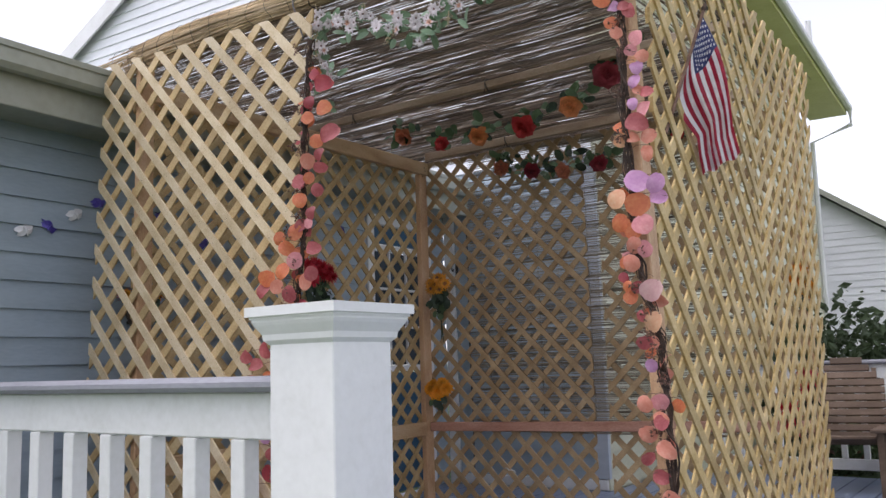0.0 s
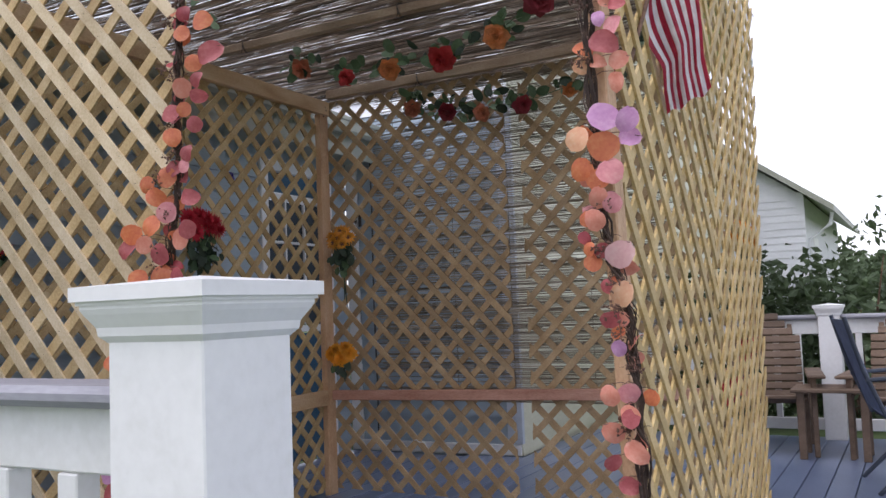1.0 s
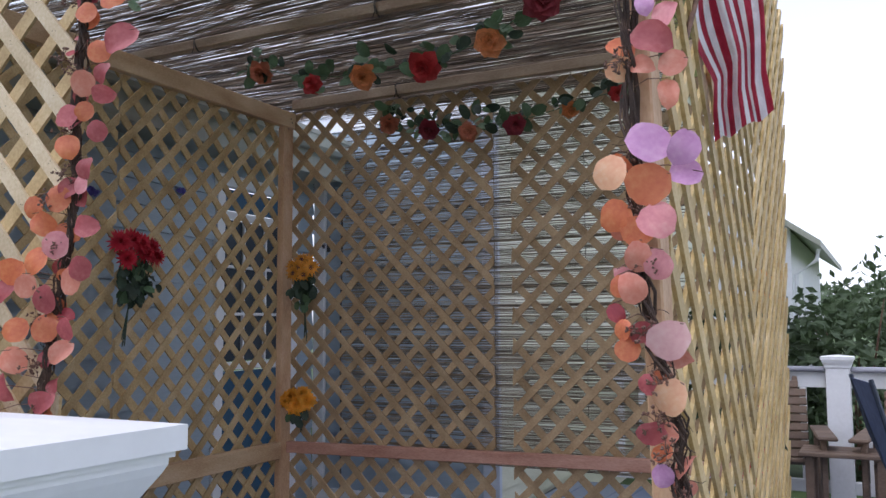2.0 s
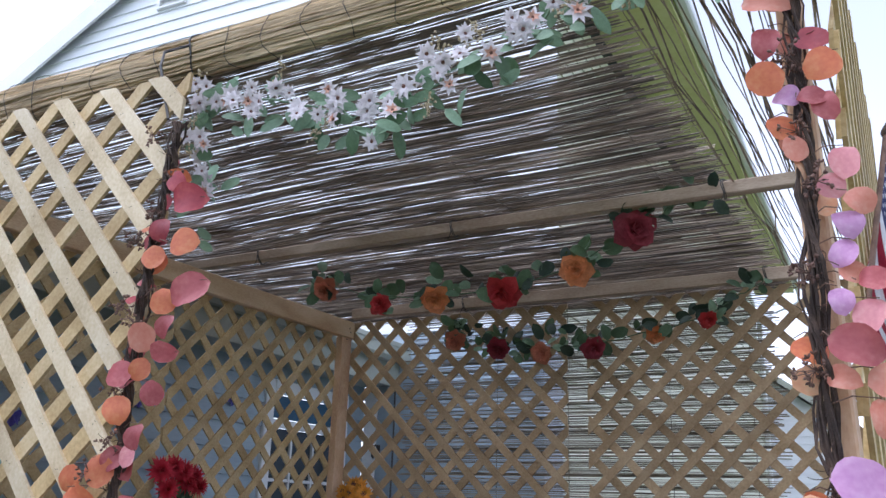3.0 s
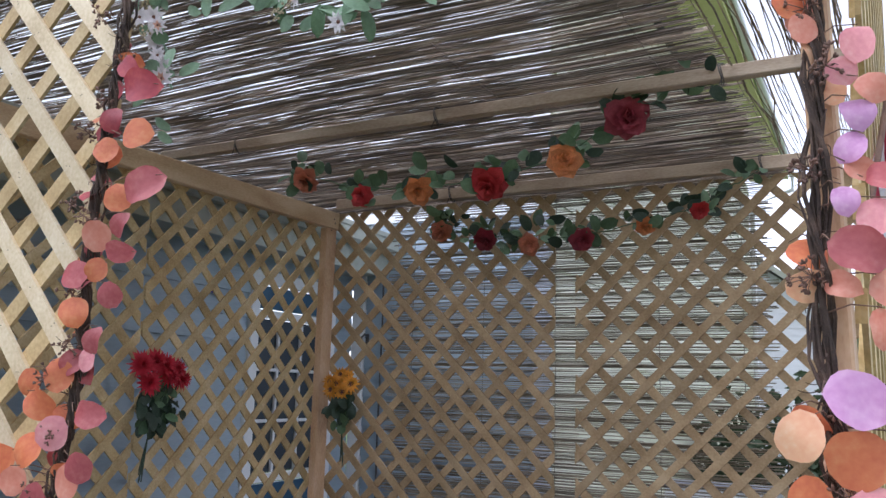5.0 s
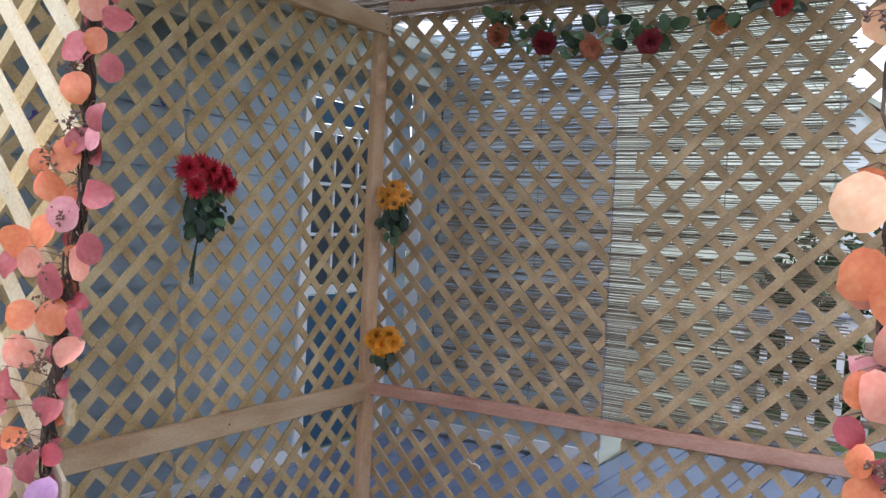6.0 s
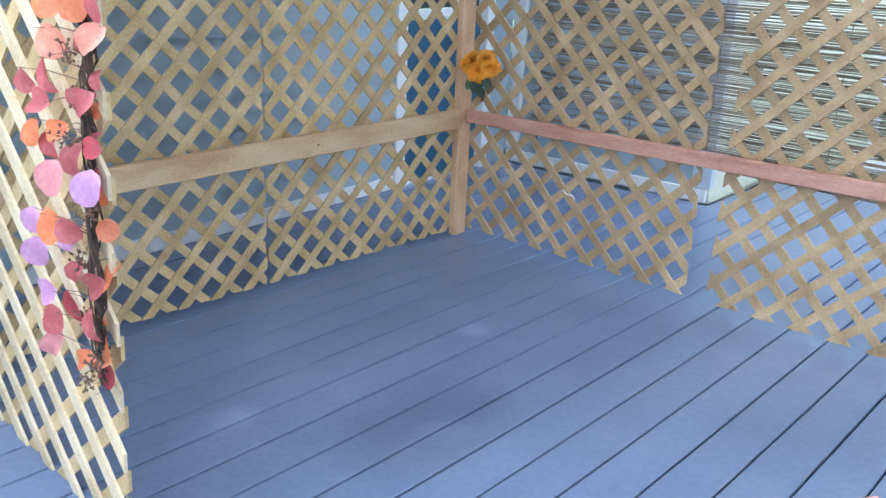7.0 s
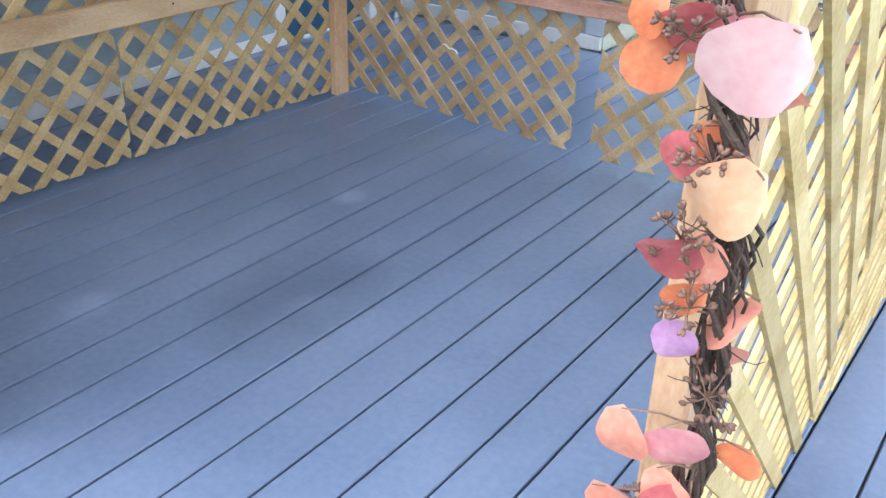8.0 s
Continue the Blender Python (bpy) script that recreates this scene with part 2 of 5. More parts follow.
def lattice(p0, p1, z0, z1, rising_near, label, pitch=0.106, width=0.0362, shift=0.0, turn=0.0, lean=0.0, material=None, nails=False, skew=0.0, far_shift=None, start=0.0):
    """A panel of two crossed layers of slats from p0 to p1; rising_near: the slats that climb along p0-p1 lie on the -Y face."""
    p0, p1 = Vector((*p0, 0)), Vector((*p1, 0))
    along = (p1 - p0).normalized()
    m = Matrix.Translation((p0.x, p0.y, 0)) @ Matrix.Rotation(math.atan2(along.y, along.x), 4, "Z") @ Matrix.Rotation(radians(turn), 4, "Y") @ Matrix.Rotation(radians(lean), 4, "X")
    u0, u1 = start, (p1 - p0).length
    ob = thing("lattice_panel", label, "lattice", "lattice panels", m=m)
    r2 = math.sqrt(0.5)
    offsets = {True: [], False: []}
    for rising in (True, False):
        near = rising == rising_near
        y0, y1 = (-0.0085, 0.0) if near else (0.0, 0.0085)
        d = (r2, r2) if rising else (math.cos(radians(45 - skew)), -math.sin(radians(45 - skew)))
        n = (-d[1], d[0])
        corners = [(u, z) for u in (u0, u1) for z in (z0, z1)]
        low = min(n[0] * u + n[1] * z for u, z in corners)
        high = max(n[0] * u + n[1] * z for u, z in corners)
        k = math.floor(low / pitch)
        while k * pitch < high + pitch:
            c = k * pitch + (shift if near or far_shift is None else far_shift) + random.uniform(-0.002, 0.002)
            w = width * random.uniform(0.94, 1.05)
            k += 1
            poly = clip([(u0, z0), (u1, z0), (u1, z1), (u0, z1)], n[0], n[1], c + w / 2)
            poly = clip(poly, -n[0], -n[1], -(c - w / 2)) if len(poly) > 2 else poly
            if len(poly) < 3:
                continue
            area = abs(sum(poly[i][0] * poly[i - 1][1] - poly[i - 1][0] * poly[i][1] for i in range(len(poly)))) / 2
            if area < 0.0008:
                continue
            verts = [(u, y0, z) for u, z in poly] + [(u, y1, z) for u, z in poly]
            size = len(poly)
            faces = [tuple(range(size)), tuple(reversed(range(size, 2 * size)))]
            faces += [(i, size + i, size + (i + 1) % size, (i + 1) % size) for i in range(size)]
            # rear slats of the pale screen: their shading is put into a darker pine
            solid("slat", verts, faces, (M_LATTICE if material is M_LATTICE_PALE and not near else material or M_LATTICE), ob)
            offsets[rising].append(c)
    if nails:
        heads = []
        for a in offsets[True]:
            for b in offsets[False]:
                nb = (math.sin(radians(45 - skew)), math.cos(radians(45 - skew)))
                det = -r2 * nb[1] - r2 * nb[0]
                u, z = (a * nb[1] - r2 * b) / det, (-r2 * b - nb[0] * a) / det
                if u0 + 0.02 < u < u1 - 0.02 and z0 + 0.02 < z < z1 - 0.02:
                    for k in range(random.choice((0, 1, 2, 2))):
                        s, h = u + random.uniform(-0.014, 0.014), z + random.uniform(-0.014, 0.014)
                        heads.append(([(s + dx, -0.0092, h + dz) for dx, dz in ((-0.0018, -0.001), (0.0018, -0.001), (0.0018, 0.001), (-0.0018, 0.001))] + [(s, -0.0083, h)], [(0, 1, 2, 3), (0, 4, 1), (1, 4, 2), (2, 4, 3), (3, 4, 0)]))
        v, f = gather(heads)
        tagged(solid("staple_wear", v, f, M_TWIST, ob, "dark staples at the crossings"), kind="stuff")
    return ob


TOP = 2.50
lattice((0.03, 0), (1.285, 0), 0.03, TOP, False, "brownish pine lattice panel nailed to the corner post", shift=0.0368, material=M_LATTICE_BROWN)
lattice((1.405, 0), (2.605, 0), 0.03, TOP, True, "brownish pine lattice panel beside the narrow gap", shift=-0.016, material=M_LATTICE_BROWN, start=-0.02)
lattice((-0.01, -1.222), (0.0, -0.01), 0.02, 2.45, True, "pine lattice panel hung with a red bouquet")
lattice((-0.03, -2.40), (-0.01, -1.232), 0.02, 2.45, True, "pine lattice panel behind the entrance screen")
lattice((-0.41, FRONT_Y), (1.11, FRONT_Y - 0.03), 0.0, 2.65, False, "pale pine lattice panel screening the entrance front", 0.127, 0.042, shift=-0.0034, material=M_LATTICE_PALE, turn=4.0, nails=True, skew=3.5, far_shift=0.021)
lattice((RIGHT_X - 0.033, FRONT_Y + 0.09), (RIGHT_X - 0.040, FRONT_Y + 1.28), 0.0, 2.62, False, "yellowish pine lattice panel behind the flag", shift=0.05, lean=1.5, material=M_LATTICE_OCHRE)
lattice((RIGHT_X - 0.038, FRONT_Y + 1.285), (RIGHT_X - 0.045, 0.0), 0.0, 2.62, True, "yellowish pine lattice panel at the far side", shift=0.05, lean=1.2, material=M_LATTICE_OCHRE)

# frame timbers of the hut
hut = thing("booth_frame", "bare pine stud frame standing on the deck", "booth frame")
part("corner_post", bar_bm((0.0, -0.10, 0), (0.042, -0.012, 2.41)), M_STUD, hut)
part("front_post", bar_bm((2.677, -2.42, 0), (2.715, -2.345, 2.62), 0.004, Matrix(((1, 0, -0.027, 0), (0, 1, 0, 0), (0, 0, 1, 0), (0, 0, 0, 1)))), M_STUD, hut)
part("back_post", bar_bm((2.578, -0.062, 0), (2.608, -0.012, 2.50)), M_STUD, hut)
part("screen_post", bar_bm((0.0, -2.415, 0), (0.04, -2.33, 2.60)), M_STUD, hut)
part("side_rail", beam_bm((0.035, -2.33, 0.59), (0.035, -0.105, 0.605), 0.04, 0.092), M_STUD_Y, hut)
part("side_top_rail", beam_bm((0.03, -2.33, 2.47), (0.03, 0.0, 2.455), 0.04, 0.092), M_STUD_Y, hut)
part("back_rail", beam_bm((0.045, -0.036, 0.615), (2.576, -0.036, 0.657), 0.04, 0.06), M_RAIL_RED, hut)
part("back_top_rail", bar_bm((0.055, -0.05, 2.512), (2.65, -0.010, 2.568)), M_STUD_X, hut)
part("roof_batten", beam_bm((-0.26, -0.955, 2.605), (2.655, -0.955, 2.605), 0.042, 0.045), M_STUD_X, hut)
part("front_batten", beam_bm((-0.3, -2.27, 2.69), (2.645, -2.27, 2.68), 0.03, 0.025), M_STUD_X, hut)
for x, y, z in ((0.0425, -0.06, 2.40), (0.0505, -0.05, 2.46), (0.0505, -0.04, 2.44), (0.0555, -1.0, 0.60)):
    part("nail", bar_bm((x, y - 0.004, z - 0.004), (x + 0.002, y + 0.004, z + 0.004), 0.001), M_TWIST, hut)


# ---- reed mats ----
def reeds(count, a, b, across, lift, spread, radius=0.0035, segments=5, seed=1, short=0.10, arch=0.0, wave=0.0, jitter=0.5):
    """Loose reeds that run from a to b, laid side by side along the vector across."""
    rng = random.Random(seed)
    a, b, across = Vector(a), Vector(b), Vector(across)
    along = (b - a).normalized()
    up = along.cross(across).normalized()
    if up.z < 0:
        up = -up
    length = (b - a).length
    pieces = []
    for i in range(count):
        s = (i + rng.uniform(-jitter, jitter)) / count
        t0, t1 = rng.uniform(-short, 0.05), length + rng.uniform(-short, 0.05)
        if rng.random() < 0.25:
            t0 = rng.uniform(0, length * 0.5)
        if rng.random() < 0.2:
            t1 = rng.uniform(length * 0.55, length)
        slope = rng.uniform(-1, 1) * spread * 2
        base, side = rng.uniform(-1, 1) * lift, rng.uniform(-1, 1) * spread
        pts = []
        for k in range(segments + 1):
            f = k / segments
            d = t0 + (t1 - t0) * f
            ripple = noise.noise((d * 0.9, s * 3.0, seed * 7.0)) * arch
            pts.append(a + across * s + along * d + across.normalized() * (slope * (f - 0.5) + side + noise.noise((d * 2.1, i * 0.7, seed)) * spread + noise.noise((d * 6.5, i * 1.9, seed + 2.0)) * wave)
                       + up * (base + ripple + noise.noise((d * 1.7, i * 1.3, seed + 4.0)) * lift))
        pieces.append(tube(pts, radius * rng.uniform(0.55, 1.3), 4))
    return gather(pieces)


roof_mat = thing("reed_roof_mat", "brown reed mat laid loosely over the roof battens", "reed mat")
v, f = reeds(640, (-0.42, -2.26, 2.685), (2.22, -2.26, 2.685), (0, 2.75, -0.085), 0.008, 0.008, 0.0024, wave=0.006, seed=3, short=0.06, arch=0.03, segments=12, jitter=0.4)
tagged(solid("reed_layer", v, f, M_REED, roof_mat), kind="stuff")
v, f = reeds(240, (-0.42, -2.22, 2.70), (2.18, -2.22, 2.70), (0, 2.7, -0.085), 0.008, 0.03, 0.0021, wave=0.008, seed=4, short=0.1, arch=0.03, segments=12)
tagged(solid("upper_reed_layer", v, f, M_REED, roof_mat), kind="stuff")
v, f = reeds(40, (2.27, -2.40, 2.68), (2.27, 0.30, 2.60), (0.36, 0, 0.01), 0.012, 0.03, 0.0028, wave=0.01, seed=5, segments=8)
tagged(solid("reed_fringe", v, f, M_REED, roof_mat), kind="stuff")
for x in (0.25, 0.85, 1.45, 2.05):
    v, f = tube([(x + 0.01 * math.sin(k), -2.22 + 2.35 * k / 10, 2.688 - 0.007 * k - 0.008) for k in range(11)], 0.0009, 4)
    solid("twine", v, f, M_TWIST, roof_mat)

# the rolled front edge of the mat
roll = thing("reed_roll", "straw coloured rolled reed mat tied along the front edge", "reed roll")
pieces = []
rng = random.Random(11)
for i in range(520):
    a = rng.uniform(0, 2 * math.pi)
    r = 0.056 * math.sqrt(rng.uniform(0.35, 1))
    x0, x1 = sorted((rng.uniform(-0.15, 0.9), rng.uniform(1.2, 2.62)))
    if rng.random() < 0.6:
        x0 = rng.uniform(-0.22, -0.02) if rng.random() < 0.9 else rng.uniform(-0.6, -0.25)
    if rng.random() < 0.7:
        x1 = rng.uniform(2.45, 2.75)
    pts = []
    for k in range(10):
        x = x0 + (x1 - x0) * k / 9
        lump = 1 + 0.22 * noise.noise((x * 2.2, 3.1, 0)) + 0.3 * max(0.0, min(1.0, (0.9 - x) / 0.6))
        pts.append((x, -2.29 + r * lump * math.cos(a + 0.3 * k / 9) * 0.8 + 0.012 * noise.noise((x * 5, i * 0.9, 0)), 2.708 + 0.012 * math.sin(x * 2.4 + 0.4) + r * lump * math.sin(a + 0.3 * k / 9) + 0.012 * noise.noise((x * 5, i * 0.9, 8))))
    pieces.append(tube(pts, 0.0034 * rng.uniform(0.6, 1.2), 5))
v, f = gather(pieces)
tagged(solid("reed_filling", v, f, M_REED_ROLL, roll), kind="stuff")
for x, thick in [(1.13, 0.0028)] + [(-0.3 + 0.13 * k, 0.0012) for k in range(23)]:
    pts = [(x + 0.01 * math.sin(3 * a + x * 9), -2.29 + 0.052 * (1.25 if x < 0.6 else 1.0) * math.cos(a), 2.708 + 0.012 * math.sin(x * 2.4 + 0.4) + 0.062 * (1.28 if x < 0.6 else 1.0) * math.sin(a)) for a in [k * math.pi / 8 for k in range(17)]]
    v, f = tube(pts, thick, 4)
    solid("wire_tie" if thick > 0.002 else "stitch", v, f, M_TWIST, roll, "dark twisted wire tie" if thick > 0.002 else "dark stitching thread")
v, f = tube([(1.13, -2.335, 2.72), (1.11, -2.40, 2.67), (1.15, -2.44, 2.6), (1.24, -2.47, 2.42)], 0.004, 5)
solid("wire_tie", v, f, M_TWIST, roll, "dark twisted wire tie")

# dark wire ties hold the battens and the top rail
for x, y, z, r in ((0.2, -0.955, 2.605, 0.036), (1.19, -0.955, 2.605, 0.036), (2.23, -0.955, 2.605, 0.036), (0.75, -0.03, 2.54, 0.04), (2.2, -0.03, 2.54, 0.04)):
    for turn in range(2):
        pts = [(x + 0.006 * turn + 0.005 * math.sin(2 * a), y + r * math.cos(a), z + r * math.sin(a)) for a in [k * math.pi / 6 for k in range(13)]]
        v, f = tube(pts, 0.002, 4)
        solid("wire_tie", v, f, M_TWIST, hut, "dark twisted wire tie")
    v, f = tube([(x, y - r, z), (x + 0.012, y - r - 0.012, z - 0.03), (x - 0.004, y - r - 0.006, z - 0.055)], 0.002, 4)
    solid("wire_end", v, f, M_TWIST, hut, "loose twisted wire end")

wall_mat = thing("hanging_reed_mat", "thin grey reed mat hanging behind the back lattice", "reed mat")
v, f = reeds(300, (0.36, 0.04, 2.50), (2.20, 0.04, 2.50), (0, 0, -1.92), 0.002, 0.002, 0.0027, seed=7, short=0.03, jitter=0.22)
tagged(solid("reed_layer", v, f, M_REED_PALE, wall_mat), kind="stuff")
for x in (0.5, 0.9, 1.27, 1.75, 2.1):
    v, f = tube([(x, 0.044, 2.51 - 1.92 * k / 6) for k in range(7)], 0.0015, 4)
    solid("twine", v, f, M_TWIST, wall_mat)


# ---- house ----
def house_part(name, label, category="house wall"):
    return thing(name, label, category, kind="structure", m=HOUSE)


BOARD_FACES = [(0, 1, 2, 3), (7, 6, 5, 4), (0, 4, 5, 1), (1, 5, 6, 2), (2, 6, 7, 3), (3, 7, 4, 0)]


def clapboards(ob, along, z0, z1, exposure, material, limits, fixed=0.0, sign=-1.0, name="clapboard", lap=0.016):
    """Lapped boards along the house's x (along=0) or y (along=1) axis; limits(z) gives both ends of a board."""
    z = z0
    while z < z1 - 0.01:
        t = z + exposure
        for lo, hi in limits(z):
            if hi - lo > 0.03:
                verts = []
                for u in (lo, hi):
                    for out, h in ((lap, z), (0.002, t + 0.006), (-0.01, t + 0.006), (-0.01, z)):
                        verts.append((u, fixed + sign * out, h) if along == 0 else (fixed + sign * out, u, h))
                solid(name, verts, BOARD_FACES, material, ob)
        z = t


# low wing along the deck, with the door near the inner corner
DOOR_Y0, DOOR_Y1, DOOR_TOP = -1.17, -0.26, 2.28
wing = house_part("wall_west", "sage grey lapped siding of the low house wing")
part("wall_core", bar_bm((-0.18, -HOUSE_LEN, -0.4), (-0.012, DOOR_Y0, 2.38), 0), M_SIDING, wing)
part("wall_core", bar_bm((-0.18, DOOR_Y1, -0.4), (-0.012, 0.0, 2.38), 0), M_SIDING, wing)
part("wall_core", bar_bm((-0.18, DOOR_Y0, DOOR_TOP), (-0.012, DOOR_Y1, 2.38), 0), M_SIDING, wing)
clapboards(wing, 1, 0.085, 2.34, 0.146, M_SIDING, lambda z: ((-HOUSE_LEN, DOOR_Y0), (DOOR_Y1, -0.02)) if z < DOOR_TOP - 0.05 else ((-HOUSE_LEN, -0.02),), 0.0, 1.0, lap=0.02)
part("base_trim", bar_bm((-0.01, -HOUSE_LEN, 0.002), (0.022, DOOR_Y0 - 0.01, 0.085), 0.004), M_WHITE, wing, "white base board")

door = house_part("door_1", "blue painted door with white framed glass lites", "door")
for y0, y1 in ((DOOR_Y0 - 0.01, DOOR_Y0 + 0.075), (DOOR_Y1 - 0.075, DOOR_Y1)):
    part("door_casing", bar_bm((-0.02, y0, 0.0), (0.035, y1, DOOR_TOP), 0.005), M_WHITE, door, "white casing")
part("door_casing", bar_bm((-0.02, DOOR_Y0 + 0.076, DOOR_TOP - 0.08), (0.035, DOOR_Y1 - 0.076, DOOR_TOP), 0.005), M_WHITE, door, "white casing")
leaf_y0, leaf_y1 = DOOR_Y0 + 0.08, DOOR_Y1 - 0.08
GLASS_Z0, GLASS_Z1 = 1.05, 1.99
part("door_panel", bar_bm((-0.05, leaf_y0, 0.02), (-0.015, leaf_y1, GLASS_Z0 - 0.065), 0.004), M_DOOR, door, "deep blue lower panel")
part("door_panel", bar_bm((-0.05, leaf_y0, GLASS_Z1 + 0.065), (-0.015, leaf_y1, DOOR_TOP - 0.085), 0.004), M_DOOR, door, "deep blue top rail")
part("door_rail", bar_bm((-0.045, leaf_y0, GLASS_Z0 - 0.055), (-0.005, leaf_y1, GLASS_Z0 - 0.005), 0.004), M_WHITE, door)
part("door_rail", bar_bm((-0.045, leaf_y0, GLASS_Z1 + 0.005), (-0.005, leaf_y1, GLASS_Z1 + 0.055), 0.004), M_WHITE, door)
part("glass_pane", bar_bm((-0.04, leaf_y0, GLASS_Z0), (-0.03, leaf_y1, GLASS_Z1), 0), M_GLASS, door)
for k in range(4):
    y = leaf_y0 + (leaf_y1 - leaf_y0 - 0.02) * k / 3
    part("muntin", bar_bm((-0.028, y, GLASS_Z0), (-0.006, y + 0.02, GLASS_Z1), 0.003), M_WHITE, door)
for k in (1, 2):
    z = GLASS_Z0 + (GLASS_Z1 - GLASS_Z0) * k / 3
    for j in range(3):
        y = leaf_y0 + (leaf_y1 - leaf_y0 - 0.02) * j / 3
        part("muntin", bar_bm((-0.028, y + 0.022, z - 0.01), (-0.006, y + (leaf_y1 - leaf_y0 - 0.02) / 3 - 0.002, z + 0.01), 0.003), M_WHITE, door)

# gabled main house
RIDGE, SLOPE, EAVE_Z, EAVE_X = (-1.315, 7.53), 0.52, 5.6, 2.15
north = house_part("wall_north", "grey green lapped siding below the house gable")
part("wall_core", bar_bm((0.0, 0.012, -0.4), (CORNER - 0.005, 0.18, 2.75), 0), M_SIDING, north)
clapboards(north, 0, 0.085, 2.7, 0.205, M_SIDING, lambda z: ((0.125, CORNER - 0.1),), 0.0, -1.0)
part("base_trim", bar_bm((0.02, -0.025, 0.002), (CORNER, 0.01, 0.085), 0.004), M_WHITE, north, "white base board")
part("corner_board", bar_bm((CORNER - 0.1, -0.026, 0.09), (CORNER + 0.022, 0.02, 2.75), 0.004), M_CORNER, north, "pale blue-grey corner board")
part("white_casing", bar_bm((0.02, -0.03, 0.09), (0.12, 0.01, 2.6), 0.006), M_WHITE, north, "white door casing")
v, f = tube([(0.27 + 0.004 * math.sin(k), -0.03, 0.1 + 0.24 * k) for k in range(11)], 0.007, 6)
solid("cable", v, f, M_TWIST, north, "dark cable running up the siding")
gable = house_part("wall_gable", "pale lapped siding in the high house gable")
part("wall_core", bar_bm((-6.3, 0.02, 2.76), (CORNER - 0.005, 0.18, 3.2), 0), M_GABLE, gable)


def gable_span(z):
    hi = min(CORNER, RIDGE[0] + (RIDGE[1] - 0.03 - z) / SLOPE)
    lo = max(-6.3, RIDGE[0] - (RIDGE[1] - 0.03 - z) / SLOPE)
    return ((lo, hi),)


clapboards(gable, 0, 2.76, 7.45, 0.122, M_GABLE, gable_span, 0.0, -1.0)
vent = house_part("gable_vent", "white louvred attic vent in the gable", "vent")
for x0, x1, z0, z1 in ((-2.67, -2.63, 6.2, 6.62), (-2.34, -2.30, 6.2, 6.62), (-2.629, -2.341, 6.2, 6.23), (-2.629, -2.341, 6.59, 6.62)):
    part("vent_frame", bar_bm((x0, -0.05, z0), (x1, -0.005, z1), 0.004), M_WHITE, vent)
for k in range(7):
    part("louvre", bar_bm((-0.144, -0.022, -0.003), (0.144, 0.022, 0.003), 0.001, pose(-2.485, -0.026, 6.26 + 0.05 * k, 40)), M_WHITE, vent)

side = house_part("wall_east", "cream green lapped siding of the long house side")
part("wall_core", bar_bm((CORNER - 0.18, 0.19, -0.4), (CORNER - 0.012, SIDE_LEN, 5.4), 0), M_SIDE, side)
clapboards(side, 1, 0.0, 5.35, 0.15, M_SIDE, lambda z: ((0.0, SIDE_LEN),), CORNER, 1.0)

main_roof = house_part("house_roof", "dark shingled gable roof with olive painted eaves", "roof")
y0, y1 = -0.08, SIDE_LEN + 0.3
part("soffit", bar_bm((CORNER + 0.004, y0, EAVE_Z - 0.02), (EAVE_X, y1, EAVE_Z), 0.003), M_SOFFIT, main_roof)
part("fascia", bar_bm((EAVE_X + 0.001, y0, EAVE_Z - 0.03), (EAVE_X + 0.03, y1, EAVE_Z + 0.14), 0.004), M_SOFFIT, main_roof)
part("gutter", bar_bm((EAVE_X + 0.032, y0, EAVE_Z + 0.03), (EAVE_X + 0.14, y1, EAVE_Z + 0.14), 0.02), M_WHITE, main_roof, "white gutter")
left = RIDGE[0] - 3.3 / SLOPE
section = [(EAVE_X + 0.03, RIDGE[1] - (EAVE_X + 0.03 - RIDGE[0]) * SLOPE), RIDGE, (left, RIDGE[1] - 3.3)]
verts = [(x, y, z + up) for up in (0.0, 0.1) for y in (y0, y1) for x, z in section]
solid("roof_slab", verts, [(0, 1, 4, 3), (1, 2, 5, 4), (6, 9, 10, 7), (7, 10, 11, 8), (0, 6, 7, 1), (1, 7, 8, 2), (3, 4, 10, 9), (4, 5, 11, 10), (0, 3, 9, 6), (2, 8, 11, 5)], M_ROOF, main_roof)
for a, b in ((section[2], RIDGE), (RIDGE, section[0])):
    part("rake_board", beam_bm((a[0], y0 - 0.02, a[1] - 0.04), (b[0], y0 - 0.02, b[1] - 0.04), 0.03, 0.22), M_WHITE, main_roof, "white rake board")
v, f = tube([(EAVE_X + 0.1, y1 - 0.1, EAVE_Z + 0.03), (EAVE_X + 0.1, y1 - 0.1, EAVE_Z - 0.25), (CORNER + 0.07, y1 - 0.35, EAVE_Z - 0.55), (CORNER + 0.06, y1 - 0.35, 0.0)], 0.045, 6)
solid("downspout", v, f, M_WHITE, main_roof, "white downspout")
v, f = tube([(EAVE_X - 0.1, 8.4, EAVE_Z + 0.1), (EAVE_X - 0.1, 8.4, EAVE_Z + 0.95)], 0.05, 8)
solid("vent_pipe", v, f, M_WHITE, main_roof, "white vent pipe")

